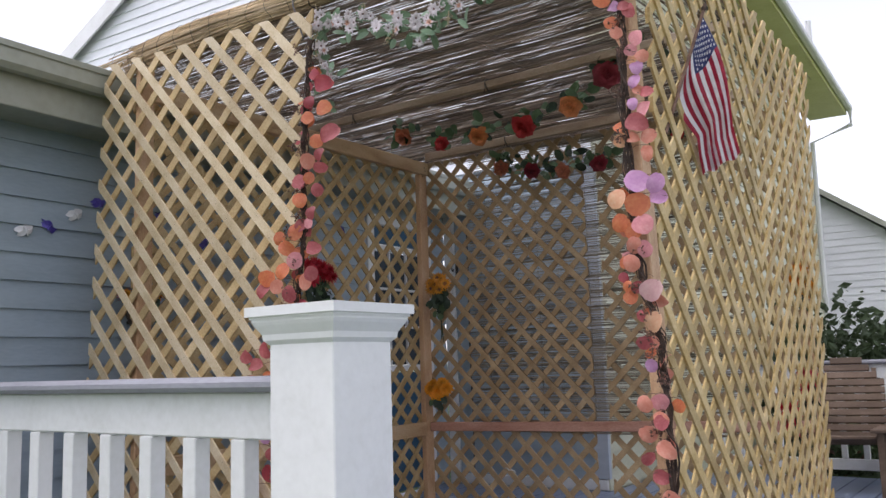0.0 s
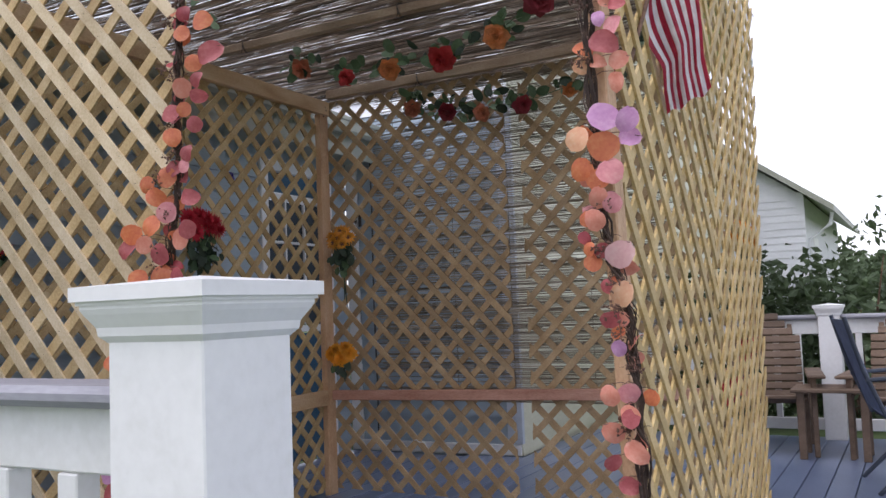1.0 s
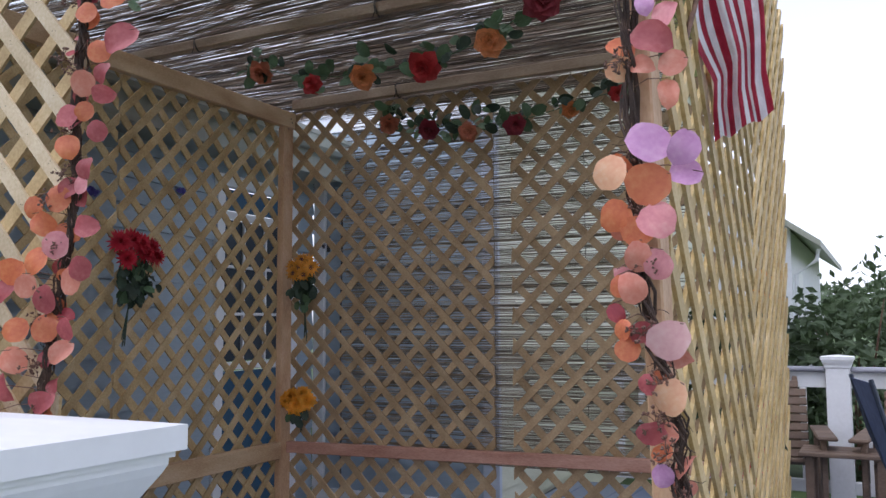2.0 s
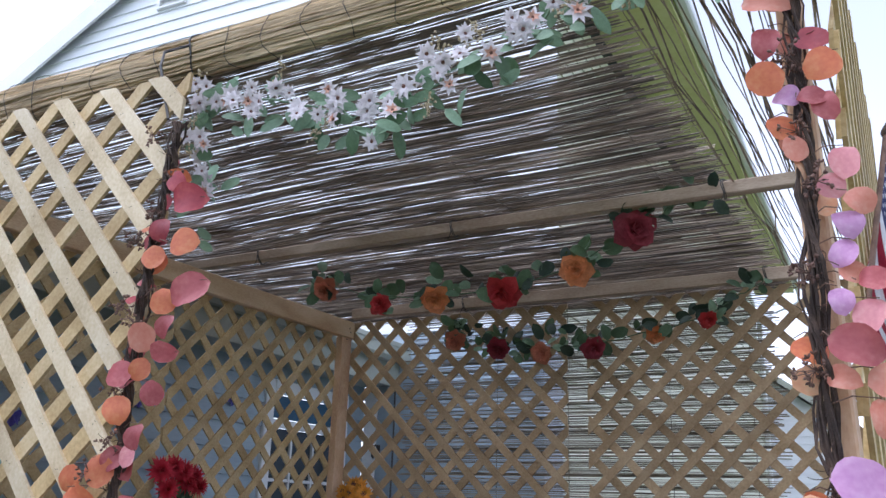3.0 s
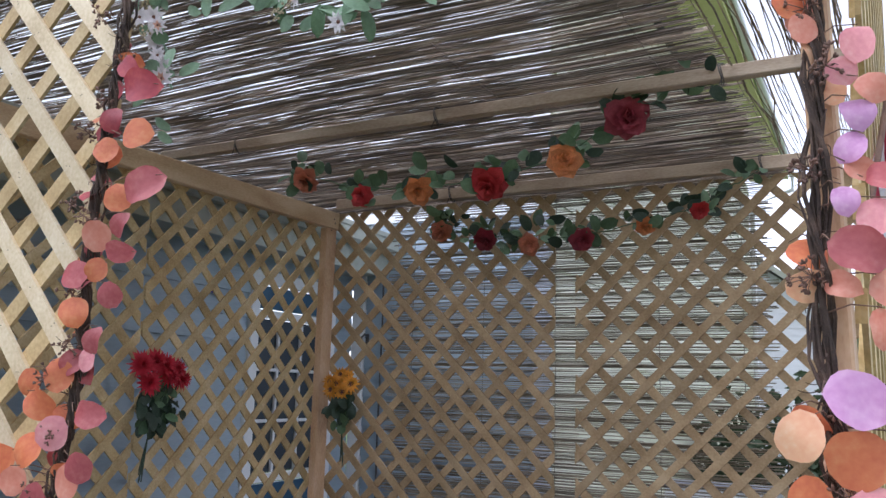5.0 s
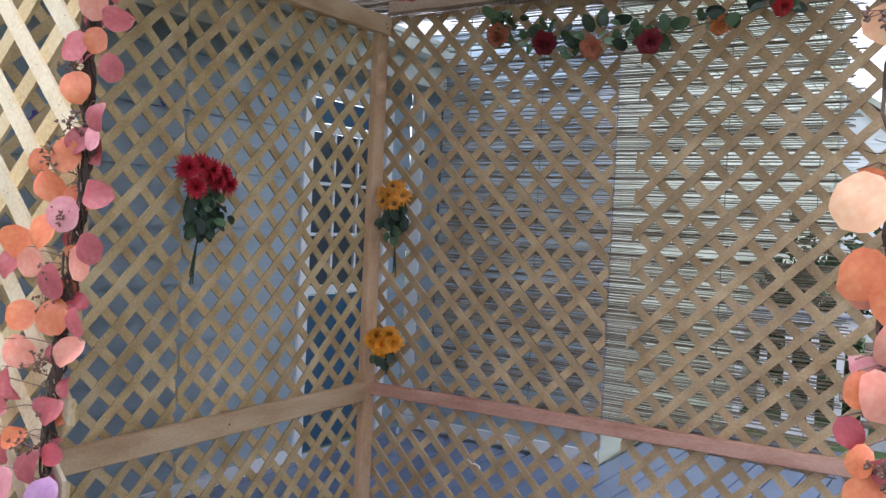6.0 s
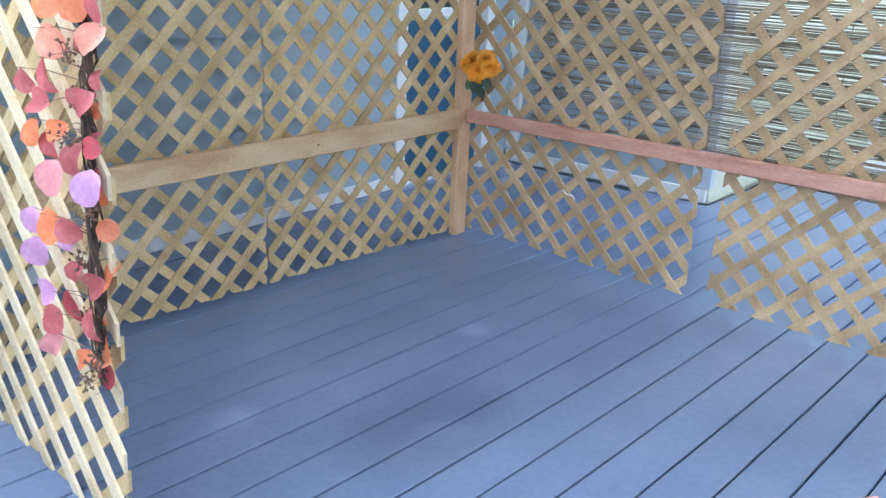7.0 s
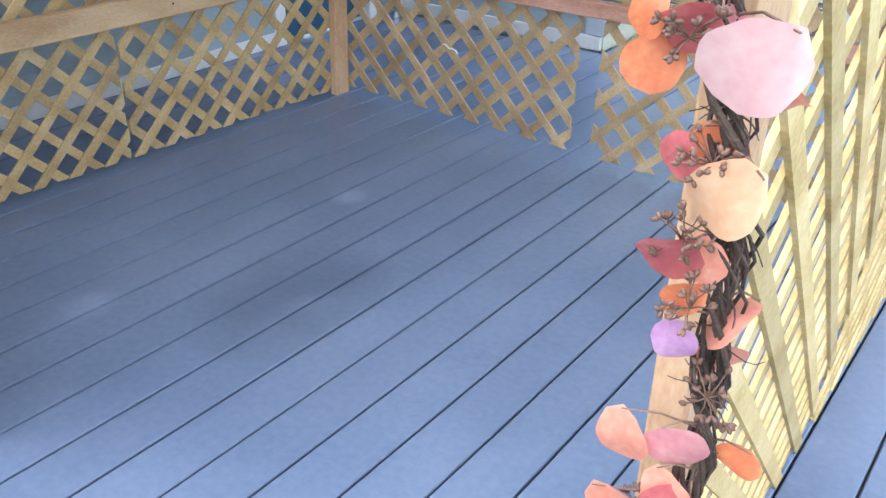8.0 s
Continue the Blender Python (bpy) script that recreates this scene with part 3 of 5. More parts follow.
low_roof = house_part("low_roof", "low eave with a sage gutter along the wing", "roof")
part("soffit", bar_bm((-0.1, -HOUSE_LEN, 2.37), (0.285, -0.05, 2.395), 0.003), M_EAVE, low_roof)
part("fascia", bar_bm((0.286, -HOUSE_LEN, 2.355), (0.31, -0.05, 2.55), 0.004), M_EAVE, low_roof)
part("gutter", bar_bm((0.312, -HOUSE_LEN, 2.51), (0.41, -0.05, 2.635), 0.025), M_EAVE, low_roof)
part("gutter_lip", bar_bm((0.411, -HOUSE_LEN, 2.605), (0.42, -0.05, 2.64), 0.003), M_EAVE, low_roof)
solid("roof_slab", [(0.33, -HOUSE_LEN, 2.60), (0.33, -0.03, 2.60), (-5.0, -0.03, 3.3), (-5.0, -HOUSE_LEN, 3.3), (0.31, -HOUSE_LEN, 2.53), (0.31, -0.03, 2.53), (-5.0, -0.03, 2.64), (-5.0, -HOUSE_LEN, 2.64)],
      [(0, 1, 2, 3), (7, 6, 5, 4), (0, 4, 5, 1), (1, 5, 6, 2), (2, 6, 7, 3), (3, 7, 4, 0)], M_ROOF, low_roof)


# ---- railings ----
def railing_post(x, y, size, height, flare, foot=0.0):
    ob = thing("railing_post", "square white railing post with a moulded cap", "railing post", "railing posts", m=pose(x, y, 0))
    part("shaft", bar_bm((-size / 2, -size / 2, foot), (size / 2, size / 2, height - 0.07), 0.003), M_WHITE, ob)
    levels = [(0.0, -0.085), (0.25, -0.075), (0.30, -0.062), (0.62, -0.042), (0.72, -0.034), (0.72, -0.028), (0.82, -0.028), (0.82, -0.022), (1.0, -0.022), (1.0, 0.0)]
    rings, faces = [], []
    for out, z in levels:
        r = size / 2 + out * flare
        rings += [(sx * r, sy * r, height + z) for sx, sy in ((-1, -1), (1, -1), (1, 1), (-1, 1))]
    for k in range(len(levels) - 1):
        faces += [(4 * k + i, 4 * k + (i + 1) % 4, 4 * k + 4 + (i + 1) % 4, 4 * k + 4 + i) for i in range(4)]
    top = 4 * (len(levels) - 1)
    rings.append((0, 0, height + 0.014))
    faces += [(top + i, top + (i + 1) % 4, len(rings) - 1) for i in range(4)] + [(3, 2, 1, 0)]
    solid("cap", rings, faces, M_WHITE, ob)
    return ob


def railing(x0, x1, y, top, first, step, square, label):
    ob = thing("deck_railing", label, "railing", "deck railings")
    part("handrail", bar_bm((x0, y - 0.07, top - 0.036), (x1, y + 0.07, top), 0.012), M_CAPRAIL, ob, "grey painted handrail")
    part("upper_board", bar_bm((x0, y - 0.022, top - 0.15), (x1, y + 0.022, top - 0.037), 0.004), M_WHITE, ob)
    part("lower_board", bar_bm((x0, y - 0.02, 0.07), (x1, y + 0.02, 0.16), 0.004), M_WHITE, ob)
    x = first
    while x0 + square < x < x1 - square or x > x1:
        if x < x1 - square:
            part("baluster", bar_bm((x - square / 2, y - square / 2, 0.161), (x + square / 2, y + square / 2, top - 0.151), 0.003), M_WHITE, ob)
        x -= step
    return ob


railing_post(2.335, -3.497, 0.195, 1.192, 0.0395)
railing(-0.45, 2.236, -3.497, 1.037, 2.045, 0.183, 0.05, "white painted railing with a grey handrail beside the post")
railing_post(2.70, 2.92, 0.16, 1.045, 0.03)
railing_post(4.8, 2.92, 0.16, 1.045, 0.03)
railing(1.0, 2.618, 2.92, 0.97, 2.46, 0.17, 0.045, "white painted railing along the far deck edge")
railing(2.782, 4.718, 2.92, 0.97, 4.6, 0.17, 0.045, "white painted railing along the far deck edge")
railing(4.882, 5.95, 2.92, 0.97, 5.8, 0.17, 0.045, "white painted railing along the far deck edge")


# ---- flowers and leaves ----
def plain(name, color, rough=0.55, translucent=0.3, vary=0.18, edge=0.75):
    dark = tuple(c * edge for c in color)
    light = tuple(min(1.0, c * 1.2 + 0.02) for c in color)
    return node_material(name, color, dark, light, (25, 25, 25), rough, 0.1, 60, vary, translucent=translucent)


def autumn(name, base, dark, light):
    return node_material(name, base, dark, light, (16, 16, 16), 0.45, 0.12, 40, 0.16, contrast=(0.28, 0.72), translucent=0.35)


LEAF_REDS = [autumn("leaf_orange", (0.72, 0.22, 0.09), (0.60, 0.12, 0.06), (0.80, 0.36, 0.16)), autumn("leaf_coral", (0.78, 0.32, 0.22), (0.70, 0.20, 0.12), (0.84, 0.48, 0.34)),
             autumn("leaf_pink", (0.72, 0.30, 0.30), (0.58, 0.18, 0.22), (0.80, 0.46, 0.44)), autumn("leaf_rose", (0.48, 0.12, 0.12), (0.36, 0.06, 0.07), (0.62, 0.23, 0.21)),
             autumn("leaf_crimson", (0.40, 0.06, 0.07), (0.28, 0.03, 0.05), (0.54, 0.12, 0.10)), autumn("leaf_lilac", (0.60, 0.32, 0.52), (0.48, 0.20, 0.42), (0.72, 0.48, 0.62)),
             autumn("leaf_blush", (0.76, 0.46, 0.43), (0.66, 0.32, 0.32), (0.82, 0.60, 0.54)), autumn("leaf_peach", (0.80, 0.46, 0.26), (0.74, 0.32, 0.18), (0.84, 0.62, 0.42))]
M_VINE = node_material("vine_bark", (0.058, 0.036, 0.025), (0.028, 0.018, 0.013), (0.12, 0.075, 0.05), (30, 30, 30), 0.85, 0.5, 90, 0.1)
M_TWIG = node_material("twig", (0.16, 0.09, 0.06), (0.09, 0.05, 0.035), (0.24, 0.14, 0.09), (30, 30, 30), 0.7, 0.2, 90, 0.1)
M_BERRY = plain("dried_berry", (0.14, 0.068, 0.042), 0.6, 0.0)
M_GREEN = plain("silk_leaf", (0.10, 0.17, 0.08), 0.5, 0.25)
M_DARKGREEN = plain("dark_silk_leaf", (0.03, 0.055, 0.03), 0.5, 0.2)
M_PALEGREEN = plain("pale_silk_leaf", (0.26, 0.38, 0.24), 0.5, 0.3)
M_ROSE_RED = plain("rose_red", (0.48, 0.035, 0.035), 0.6, 0.2)
M_ROSE_WINE = plain("rose_wine", (0.27, 0.03, 0.045), 0.6, 0.2)
M_ROSE_ORANGE = plain("rose_orange", (0.66, 0.24, 0.08), 0.6, 0.2)
M_ROSE_TAN = plain("rose_tan", (0.58, 0.20, 0.11), 0.6, 0.2)
M_MUM_RED = plain("mum_red", (0.56, 0.02, 0.04), 0.6, 0.2)
M_MARIGOLD = plain("marigold", (0.82, 0.36, 0.02), 0.6, 0.2)
M_SUNFLOWER = plain("sunflower", (0.78, 0.34, 0.03), 0.6, 0.2)
M_DAISY = plain("daisy_white", (0.80, 0.74, 0.74), 0.6, 0.3, 0.08, 0.92)
M_HEART = plain("flower_heart", (0.16, 0.07, 0.05), 0.8, 0.0)
M_BLUSH = plain("daisy_blush", (0.74, 0.42, 0.30), 0.6, 0.2)
M_SEED = plain("seed_sprig", (0.42, 0.34, 0.20), 0.7, 0.1)


def leaf_shape(length, width, cup=0.2, round_tip=True, rows=5):
    """A cupped blade from the origin along +Y, with a fold down its middle; normal about +Z."""
    verts, faces = [], []
    for i in range(rows + 1):
        f = i / rows
        w = math.sin(math.pi * min(1.0, 0.08 + 0.92 * f) ** (0.75 if round_tip else 0.6)) * width / 2
        if round_tip:
            w = math.sqrt(max(0.0, 1 - (2 * f - 1) ** 2)) * width / 2
        w = max(w, 0.0006)
        bend = -cup * length * (f - 0.5) ** 2
        verts += [(-w, f * length, bend + cup * w * 0.5), (0, f * length, bend), (w, f * length, bend + cup * w * 0.5)]
    for i in range(rows):
        a = 3 * i
        faces += [(a, a + 1, a + 4, a + 3), (a + 1, a + 2, a + 5, a + 4)]
    return verts, faces


def mesh_of(name, verts, faces, materials, smooth=True, slots=None):
    mesh = bpy.data.meshes.new(name)
    mesh.from_pydata([tuple(p) for p in verts], [], faces)
    for m in materials:
        mesh.materials.append(m)
    if slots:
        mesh.polygons.foreach_set("material_index", slots)
    mesh.polygons.foreach_set("use_smooth", [smooth] * len(mesh.polygons))
    mesh.update()
    return mesh


def place(name, mesh, m, parent, label=""):
    ob = new(name, mesh)
    ob.parent = parent
    ob.matrix_basis = m
    if label:
        ob["label"] = label
    return ob


def moved(shape, m):
    return [m @ Vector(p) for p in shape[0]], shape[1]


def path_at(points, t):
    """A point on a polyline, t from 0 to 1 by its points."""
    k = min(int(t * (len(points) - 1)), len(points) - 2)
    f = t * (len(points) - 1) - k
    return Vector(points[k]).lerp(Vector(points[k + 1]), f)


def facing(direction, spin=0.0):
    """A turn that brings +Z to the direction and +Y about upwards, then spins it."""
    z = Vector(direction).normalized()
    x = Vector((0, 0, 1)).cross(z)
    x = x.normalized() if x.length > 0.01 else Vector((1, 0, 0))
    y = z.cross(x)
    m = Matrix((x, y, z)).transposed().to_4x4()
    return m @ Matrix.Rotation(radians(spin), 4, "Z")


def twisted_vine(points, radius, strands, turns, seed):
    rng = random.Random(seed)
    pieces = []
    steps = 60
    for s in range(strands):
        phase, r, wild = s * 2 * math.pi / strands, radius * rng.uniform(0.35, 1.15), rng.uniform(0, 9)
        pts = []
        for k in range(steps + 1):
            t = k / steps
            a = phase + turns * 2 * math.pi * t + 0.6 * math.sin(9 * t + s)
            pts.append(path_at(points, t) + Vector((math.cos(a), math.sin(a), 0)) * r * (1 + 0.45 * math.sin(23 * t + s)) + Vector((noise.noise((t * 40, wild, 0)), noise.noise((t * 40, wild, 4)), 0)) * 0.006)
        pieces.append(tube(pts, radius * rng.uniform(0.12, 0.27), 5))
    for _ in range(190):
        t = rng.random()
        p = path_at(points, t)
        d = Vector((rng.uniform(-1, 1), rng.uniform(-0.6, 0.3), rng.uniform(-1.2, 0.6))) * rng.uniform(0.015, 0.042)
        side, lift = d.cross(Vector((0, 1, 0))).normalized(), rng.uniform(0.004, 0.013)
        bend = rng.uniform(2.0, 5.5)
        pieces.append(tube([p + d * (k / 6) + side * (math.sin(bend * k / 6) * lift) + Vector((0, -lift * 0.6 * (1 - math.cos(bend * k / 6)), 0)) for k in range(7)], [0.001, 0.001, 0.0009, 0.0008, 0.0007, 0.0006, 0.0005], 3))
    return gather(pieces)


def berry_mesh(seed):
    rng = random.Random(seed)
    pieces = []
    for _ in range(17):
        d = Vector((rng.gauss(0, 0.6), rng.gauss(-0.2, 0.5), rng.uniform(-1, 0.5))).normalized()
        tip = d * rng.uniform(0.012, 0.034)
        pieces.append(tube([(0, 0, 0), tip * 0.5 + Vector((0, 0, -0.002)), tip], [0.001, 0.0008, 0.0008], 4))
        for _k in range(3):
            side = (d + Vector((rng.gauss(0, 0.6), rng.gauss(0, 0.6), rng.gauss(0, 0.6)))).normalized()
            pieces.append(tube([tip, tip + side * 0.003, tip + side * 0.007, tip + side * 0.0095], [0.0008, 0.0024, 0.0026, 0.0008], 6))
    v, f = gather(pieces)
    return mesh_of("berries", v, f, [M_BERRY])




def round_leaf(length, width, cup, phase):
    """A roundish blade with an uneven rim, a soft wave and a slight nick at its tip."""
    verts, faces = leaf_shape(length, width, cup, rows=10)
    out = []
    for x, y, z in verts:
        a = math.atan2(y - length / 2, x)
        k = 1 + 0.045 * math.sin(2 * a + phase) + 0.035 * math.sin(3 * a + 2.1 * phase) + 0.02 * math.sin(7 * a + phase)
        out.append((x * k, length / 2 + (y - length / 2) * k, z + 0.05 * length * math.sin(5 * x / width + phase) + 0.03 * length * math.sin(6 * y / length + 2 * phase)))
    return out, faces


LEAF_MESHES = [[mesh_of("round_leaf", *round_leaf(0.066, 0.061 - 0.006 * v, 0.2 + 0.25 * v, 1.7 * v + k), [m]) for v in range(3)] for k, m in enumerate(LEAF_REDS)]
BERRIES = [berry_mesh(s) for s in (1, 2, 3)]


ORANGE, CORAL, PINK, ROSE, CRIMSON, LILAC, BLUSH, PEACH = range(8)


def leaf_garland(points, sections, seed, label, outward, spare, spare_tones):
    """A twisted dark vine with round autumn leaves and dried berries; sections: leaves as (x, z, colour, width in mm); spare: leaves folded in against the vine."""
    rng = random.Random(seed)
    ob = thing("leaf_garland", label, "garland", "autumn leaf garlands")
    v, f = twisted_vine(points, 0.0125, 15, 9, seed)
    solid("vine", v, f, M_VINE, ob, "dark twisted vine")
    twigs = []
    ends = [Vector(p) for p in points]

    def on_vine(z):
        for a, b in zip(ends, ends[1:]):
            if a.z >= z >= b.z:
                return a.lerp(b, (a.z - z) / (a.z - b.z))
        return ends[0].copy() if z > ends[0].z else ends[-1].copy()

    def add_leaf(centre, colour, size, turn):
        direction = Vector(outward) + Vector((rng.gauss(0, turn), rng.gauss(0, 0.12), rng.gauss(0, turn)))
        m = Matrix.Translation(centre) @ facing(direction, rng.uniform(90, 270)) @ Matrix.Scale(size * rng.uniform(1.0, 1.1) / 0.066, 4) @ Matrix.Translation((0, -0.033, 0))
        place("leaf", LEAF_MESHES[colour][rng.randrange(3)], m, ob)
        root = on_vine(centre.z + 0.02)
        base = m @ Vector((0, 0, 0))
        twigs.append(tube([root, (root + base) / 2 + Vector((0, -0.004, 0.008)), base], [0.0015, 0.0011, 0.0008], 4))

    for section in sections:
        for x, z, colour, width in section:
            add_leaf(Vector((x, on_vine(z).y - rng.uniform(0.016, 0.03) - (0.012 if width > 54 else 0.0), z)), colour, width * 1.1 / 1000, 0.17)
    for i in range(spare):
        p = path_at(points, 0.04 + 0.94 * (i + rng.random()) / spare)
        add_leaf(p + Vector((rng.uniform(-0.03, 0.03), rng.uniform(-0.01, 0.02), 0)), rng.choice(spare_tones), rng.uniform(0.04, 0.058), 0.7)
    v, f = gather(twigs)
    tagged(solid("twig_growth", v, f, M_TWIG, ob, "thin brown twigs"), kind="stuff")
    for i in range(20):
        p = path_at(points, (i + rng.random()) / 20) + Vector((rng.uniform(-0.04, 0.03), rng.uniform(-0.045, -0.015), 0))
        tagged(place("berry_growth", BERRIES[i % 3], Matrix.Translation(p) @ Euler((rng.random() * 3, rng.random() * 3, 0)).to_matrix().to_4x4() @ Matrix.Scale(0.78, 4), ob, "dried brown berries"), kind="stuff")
    return ob


left_path = [(1.285, -2.475, 2.40), (1.275, -2.48, 2.2), (1.25, -2.48, 2.0), (1.243, -2.48, 1.77), (1.24, -2.48, 1.55), (1.195, -2.48, 1.32), (1.155, -2.48, 1.14), (1.135, -2.485, 0.9), (1.125, -2.49, 0.57), (1.125, -2.49, 0.46)]
LEFT_TOP = [(1.329, 2.234, CRIMSON, 52), (1.384, 2.18, CRIMSON, 73), (1.387, 2.08, ORANGE, 64), (1.305, 2.122, CRIMSON, 52), (1.418, 1.97, ROSE, 77), (1.29, 2.059, ORANGE, 53), (1.337, 1.954, ORANGE, 52), (1.354, 1.896, ROSE, 51),
            (1.30, 1.875, CORAL, 65), (1.366, 1.84, ROSE, 56), (1.299, 1.806, ORANGE, 50), (1.252, 1.797, ROSE, 58), (1.335, 1.756, ROSE, 49), (1.254, 1.722, ORANGE, 58), (1.306, 1.665, ROSE, 51), (1.249, 1.621, ROSE, 52), (1.287, 1.626, PINK, 42)]
LEFT_MID = [(1.224, 1.596, ORANGE, 65), (1.133, 1.579, ORANGE, 54), (1.174, 1.535, ORANGE, 73), (1.32, 1.521, ROSE, 63), (1.222, 1.48, PINK, 65), (1.149, 1.442, ORANGE, 70), (1.06, 1.42, ORANGE, 64), (1.316, 1.42, ROSE, 56),
            (1.28, 1.39, CORAL, 62), (1.037, 1.372, ROSE, 57), (1.125, 1.381, CORAL, 55), (1.192, 1.347, ROSE, 65), (1.09, 1.272, ORANGE, 62), (1.193, 1.277, ORANGE, 65), (1.258, 1.273, ROSE, 51), (1.078, 1.198, CORAL, 69), (1.259, 1.219, CORAL, 57)]
LEFT_LOW = [(0.93, 1.105, ROSE, 58), (1.054, 1.13, ROSE, 68), (0.99, 1.069, ROSE, 64), (1.196, 1.096, ROSE, 66), (0.97, 1.002, ORANGE, 60), (1.067, 1.02, ORANGE, 55), (1.003, 0.979, ROSE, 53), (1.128, 0.969, ROSE, 63), (1.186, 1.003, CRIMSON, 49),
            (1.023, 0.912, PINK, 70), (1.183, 0.922, LILAC, 66), (0.90, 0.788, LILAC, 58), (0.989, 0.798, ORANGE, 70), (1.092, 0.814, ROSE, 55), (0.905, 0.715, LILAC, 66), (1.041, 0.781, LILAC, 52), (1.08, 0.716, ROSE, 50), (1.178, 0.716, ROSE, 64)]
LEFT_END = [(0.946, 0.634, LILAC, 58), (1.08, 0.639, CRIMSON, 66), (0.974, 0.576, ROSE, 66), (1.168, 0.621, ROSE, 64), (0.945, 0.50, PINK, 60), (1.06, 0.50, ORANGE, 50)]
leaf_garland(left_path, (LEFT_TOP, LEFT_MID, LEFT_LOW, LEFT_END), 21, "orange and rose leaf garland hanging on the entrance screen", (0.3, -1, 0.1), 40, (ORANGE, ORANGE, ROSE, CRIMSON))
right_path = [(2.655, -2.445, 2.66), (2.639, -2.45, 2.44), (2.643, -2.45, 2.29), (2.639, -2.45, 2.156), (2.642, -2.45, 2.01), (2.635, -2.45, 1.82), (2.638, -2.45, 1.63), (2.645, -2.45, 1.52), (2.642, -2.45, 1.40), (2.668, -2.45, 1.27), (2.69, -2.455, 1.186), (2.707, -2.455, 1.10), (2.712, -2.455, 1.0), (2.716, -2.455, 0.90), (2.722, -2.45, 0.78), (2.71, -2.445, 0.55), (2.68, -2.44, 0.3), (2.665, -2.44, 0.06)]
RIGHT_TOP = [(2.60, 2.60, ROSE, 55), (2.68, 2.57, CORAL, 55), (2.62, 2.50, ROSE, 50), (2.571, 2.426, ROSE, 58), (2.606, 2.343, CORAL, 63), (2.638, 2.378, ROSE, 47), (2.678, 2.425, CORAL, 53), (2.692, 2.369, CORAL, 56), (2.601, 2.273, ROSE, 50), (2.681, 2.212, ORANGE, 58),
             (2.599, 2.20, ORANGE, 55), (2.613, 2.123, ORANGE, 44), (2.624, 2.174, LILAC, 42), (2.667, 2.264, CRIMSON, 45), (2.661, 2.163, ROSE, 42), (2.678, 2.147, ROSE, 46), (2.63, 2.084, CORAL, 40), (2.695, 2.053, PINK, 48), (2.675, 2.017, PINK, 38), (2.711, 1.989, CORAL, 40)]
RIGHT_MID = [(2.691, 1.958, LILAC, 50), (2.682, 1.912, LILAC, 42), (2.692, 1.884, CORAL, 38), (2.718, 1.87, ROSE, 42), (2.672, 1.843, LILAC, 40), (2.707, 1.819, PINK, 48), (2.687, 1.774, ROSE, 63), (2.72, 1.728, CORAL, 45), (2.663, 1.734, CORAL, 42), (2.709, 1.678, CORAL, 47),
             (2.678, 1.59, LILAC, 70), (2.737, 1.577, LILAC, 60), (2.735, 1.536, LILAC, 50), (2.61, 1.543, PEACH, 62), (2.675, 1.518, ORANGE, 70), (2.616, 1.467, ORANGE, 58), (2.65, 1.44, ORANGE, 54), (2.689, 1.455, PINK, 60), (2.652, 1.395, CORAL, 50), (2.685, 1.38, PINK, 50)]
RIGHT_LOW = [(2.64, 1.341, CORAL, 50), (2.62, 1.345, ORANGE, 37), (2.61, 1.298, CRIMSON, 34), (2.703, 1.252, BLUSH, 62), (2.702, 1.157, PEACH, 58), (2.649, 1.266, ROSE, 40), (2.629, 1.236, ORANGE, 40), (2.622, 1.27, ORANGE, 34), (2.668, 1.097, ROSE, 48), (2.684, 1.065, ORANGE, 34),
             (2.693, 1.096, CORAL, 34), (2.686, 1.027, LILAC, 36), (2.664, 1.177, ROSE, 32), (2.658, 0.914, CORAL, 48), (2.702, 0.919, PINK, 48), (2.703, 0.869, CORAL, 46), (2.66, 0.826, CORAL, 54), (2.706, 0.861, ROSE, 42), (2.716, 0.782, CORAL, 56), (2.652, 0.752, ROSE, 43)]
RIGHT_END = [(2.691, 0.701, ROSE, 48), (2.72, 0.64, CORAL, 52), (2.66, 0.57, ORANGE, 50), (2.70, 0.48, PINK, 50), (2.65, 0.38, CORAL, 52), (2.70, 0.28, ROSE, 48), (2.655, 0.16, ORANGE, 50)]
leaf_garland(right_path, (RIGHT_TOP, RIGHT_MID, RIGHT_LOW, RIGHT_END), 22, "peach and lilac leaf garland wound on the entrance post", (0.2, -1, 0.05), 24, (CORAL, PINK, ORANGE, PEACH))


def bloom_mesh(name, materials, layers, heart=0.0, seed=0, heart_slot=None):
    """A flower facing +Z; layers: (count, length, width, tilt, cup, lift, pointed, slot)."""
    rng = random.Random(seed)
    verts, faces, slots = [], [], []
    for count, length, width, tilt, cup, lift, pointed, slot in layers:
        for i in range(count):
            a = 360 * (i + rng.uniform(-0.2, 0.2)) / count
            m = Matrix.Rotation(radians(a), 4, "Z") @ Matrix.Translation((0, 0.002, lift)) @ Matrix.Rotation(radians(tilt + rng.uniform(-9, 9)), 4, "X") @ Matrix.Scale(rng.uniform(0.88, 1.1), 4)
            v, f = moved(leaf_shape(length, width, cup, not pointed, 4), m)
            base = len(verts)
            verts += v
            faces += [tuple(base + j for j in face) for face in f]
            slots += [slot] * len(f)
    if heart:
        for k in range(14):
            a, r = 2.4 * k, heart * math.sqrt(k / 14)
            v, f = tube([(r * math.cos(a), r * math.sin(a), 0), (r * math.cos(a), r * math.sin(a), heart * 0.55)], heart * 0.22, 5)
            base = len(verts)
            verts += v
            faces += [tuple(base + j for j in face) for face in f]
            slots += [heart_slot or 0] * len(f)
    return mesh_of(name, verts, faces, materials, True, slots)


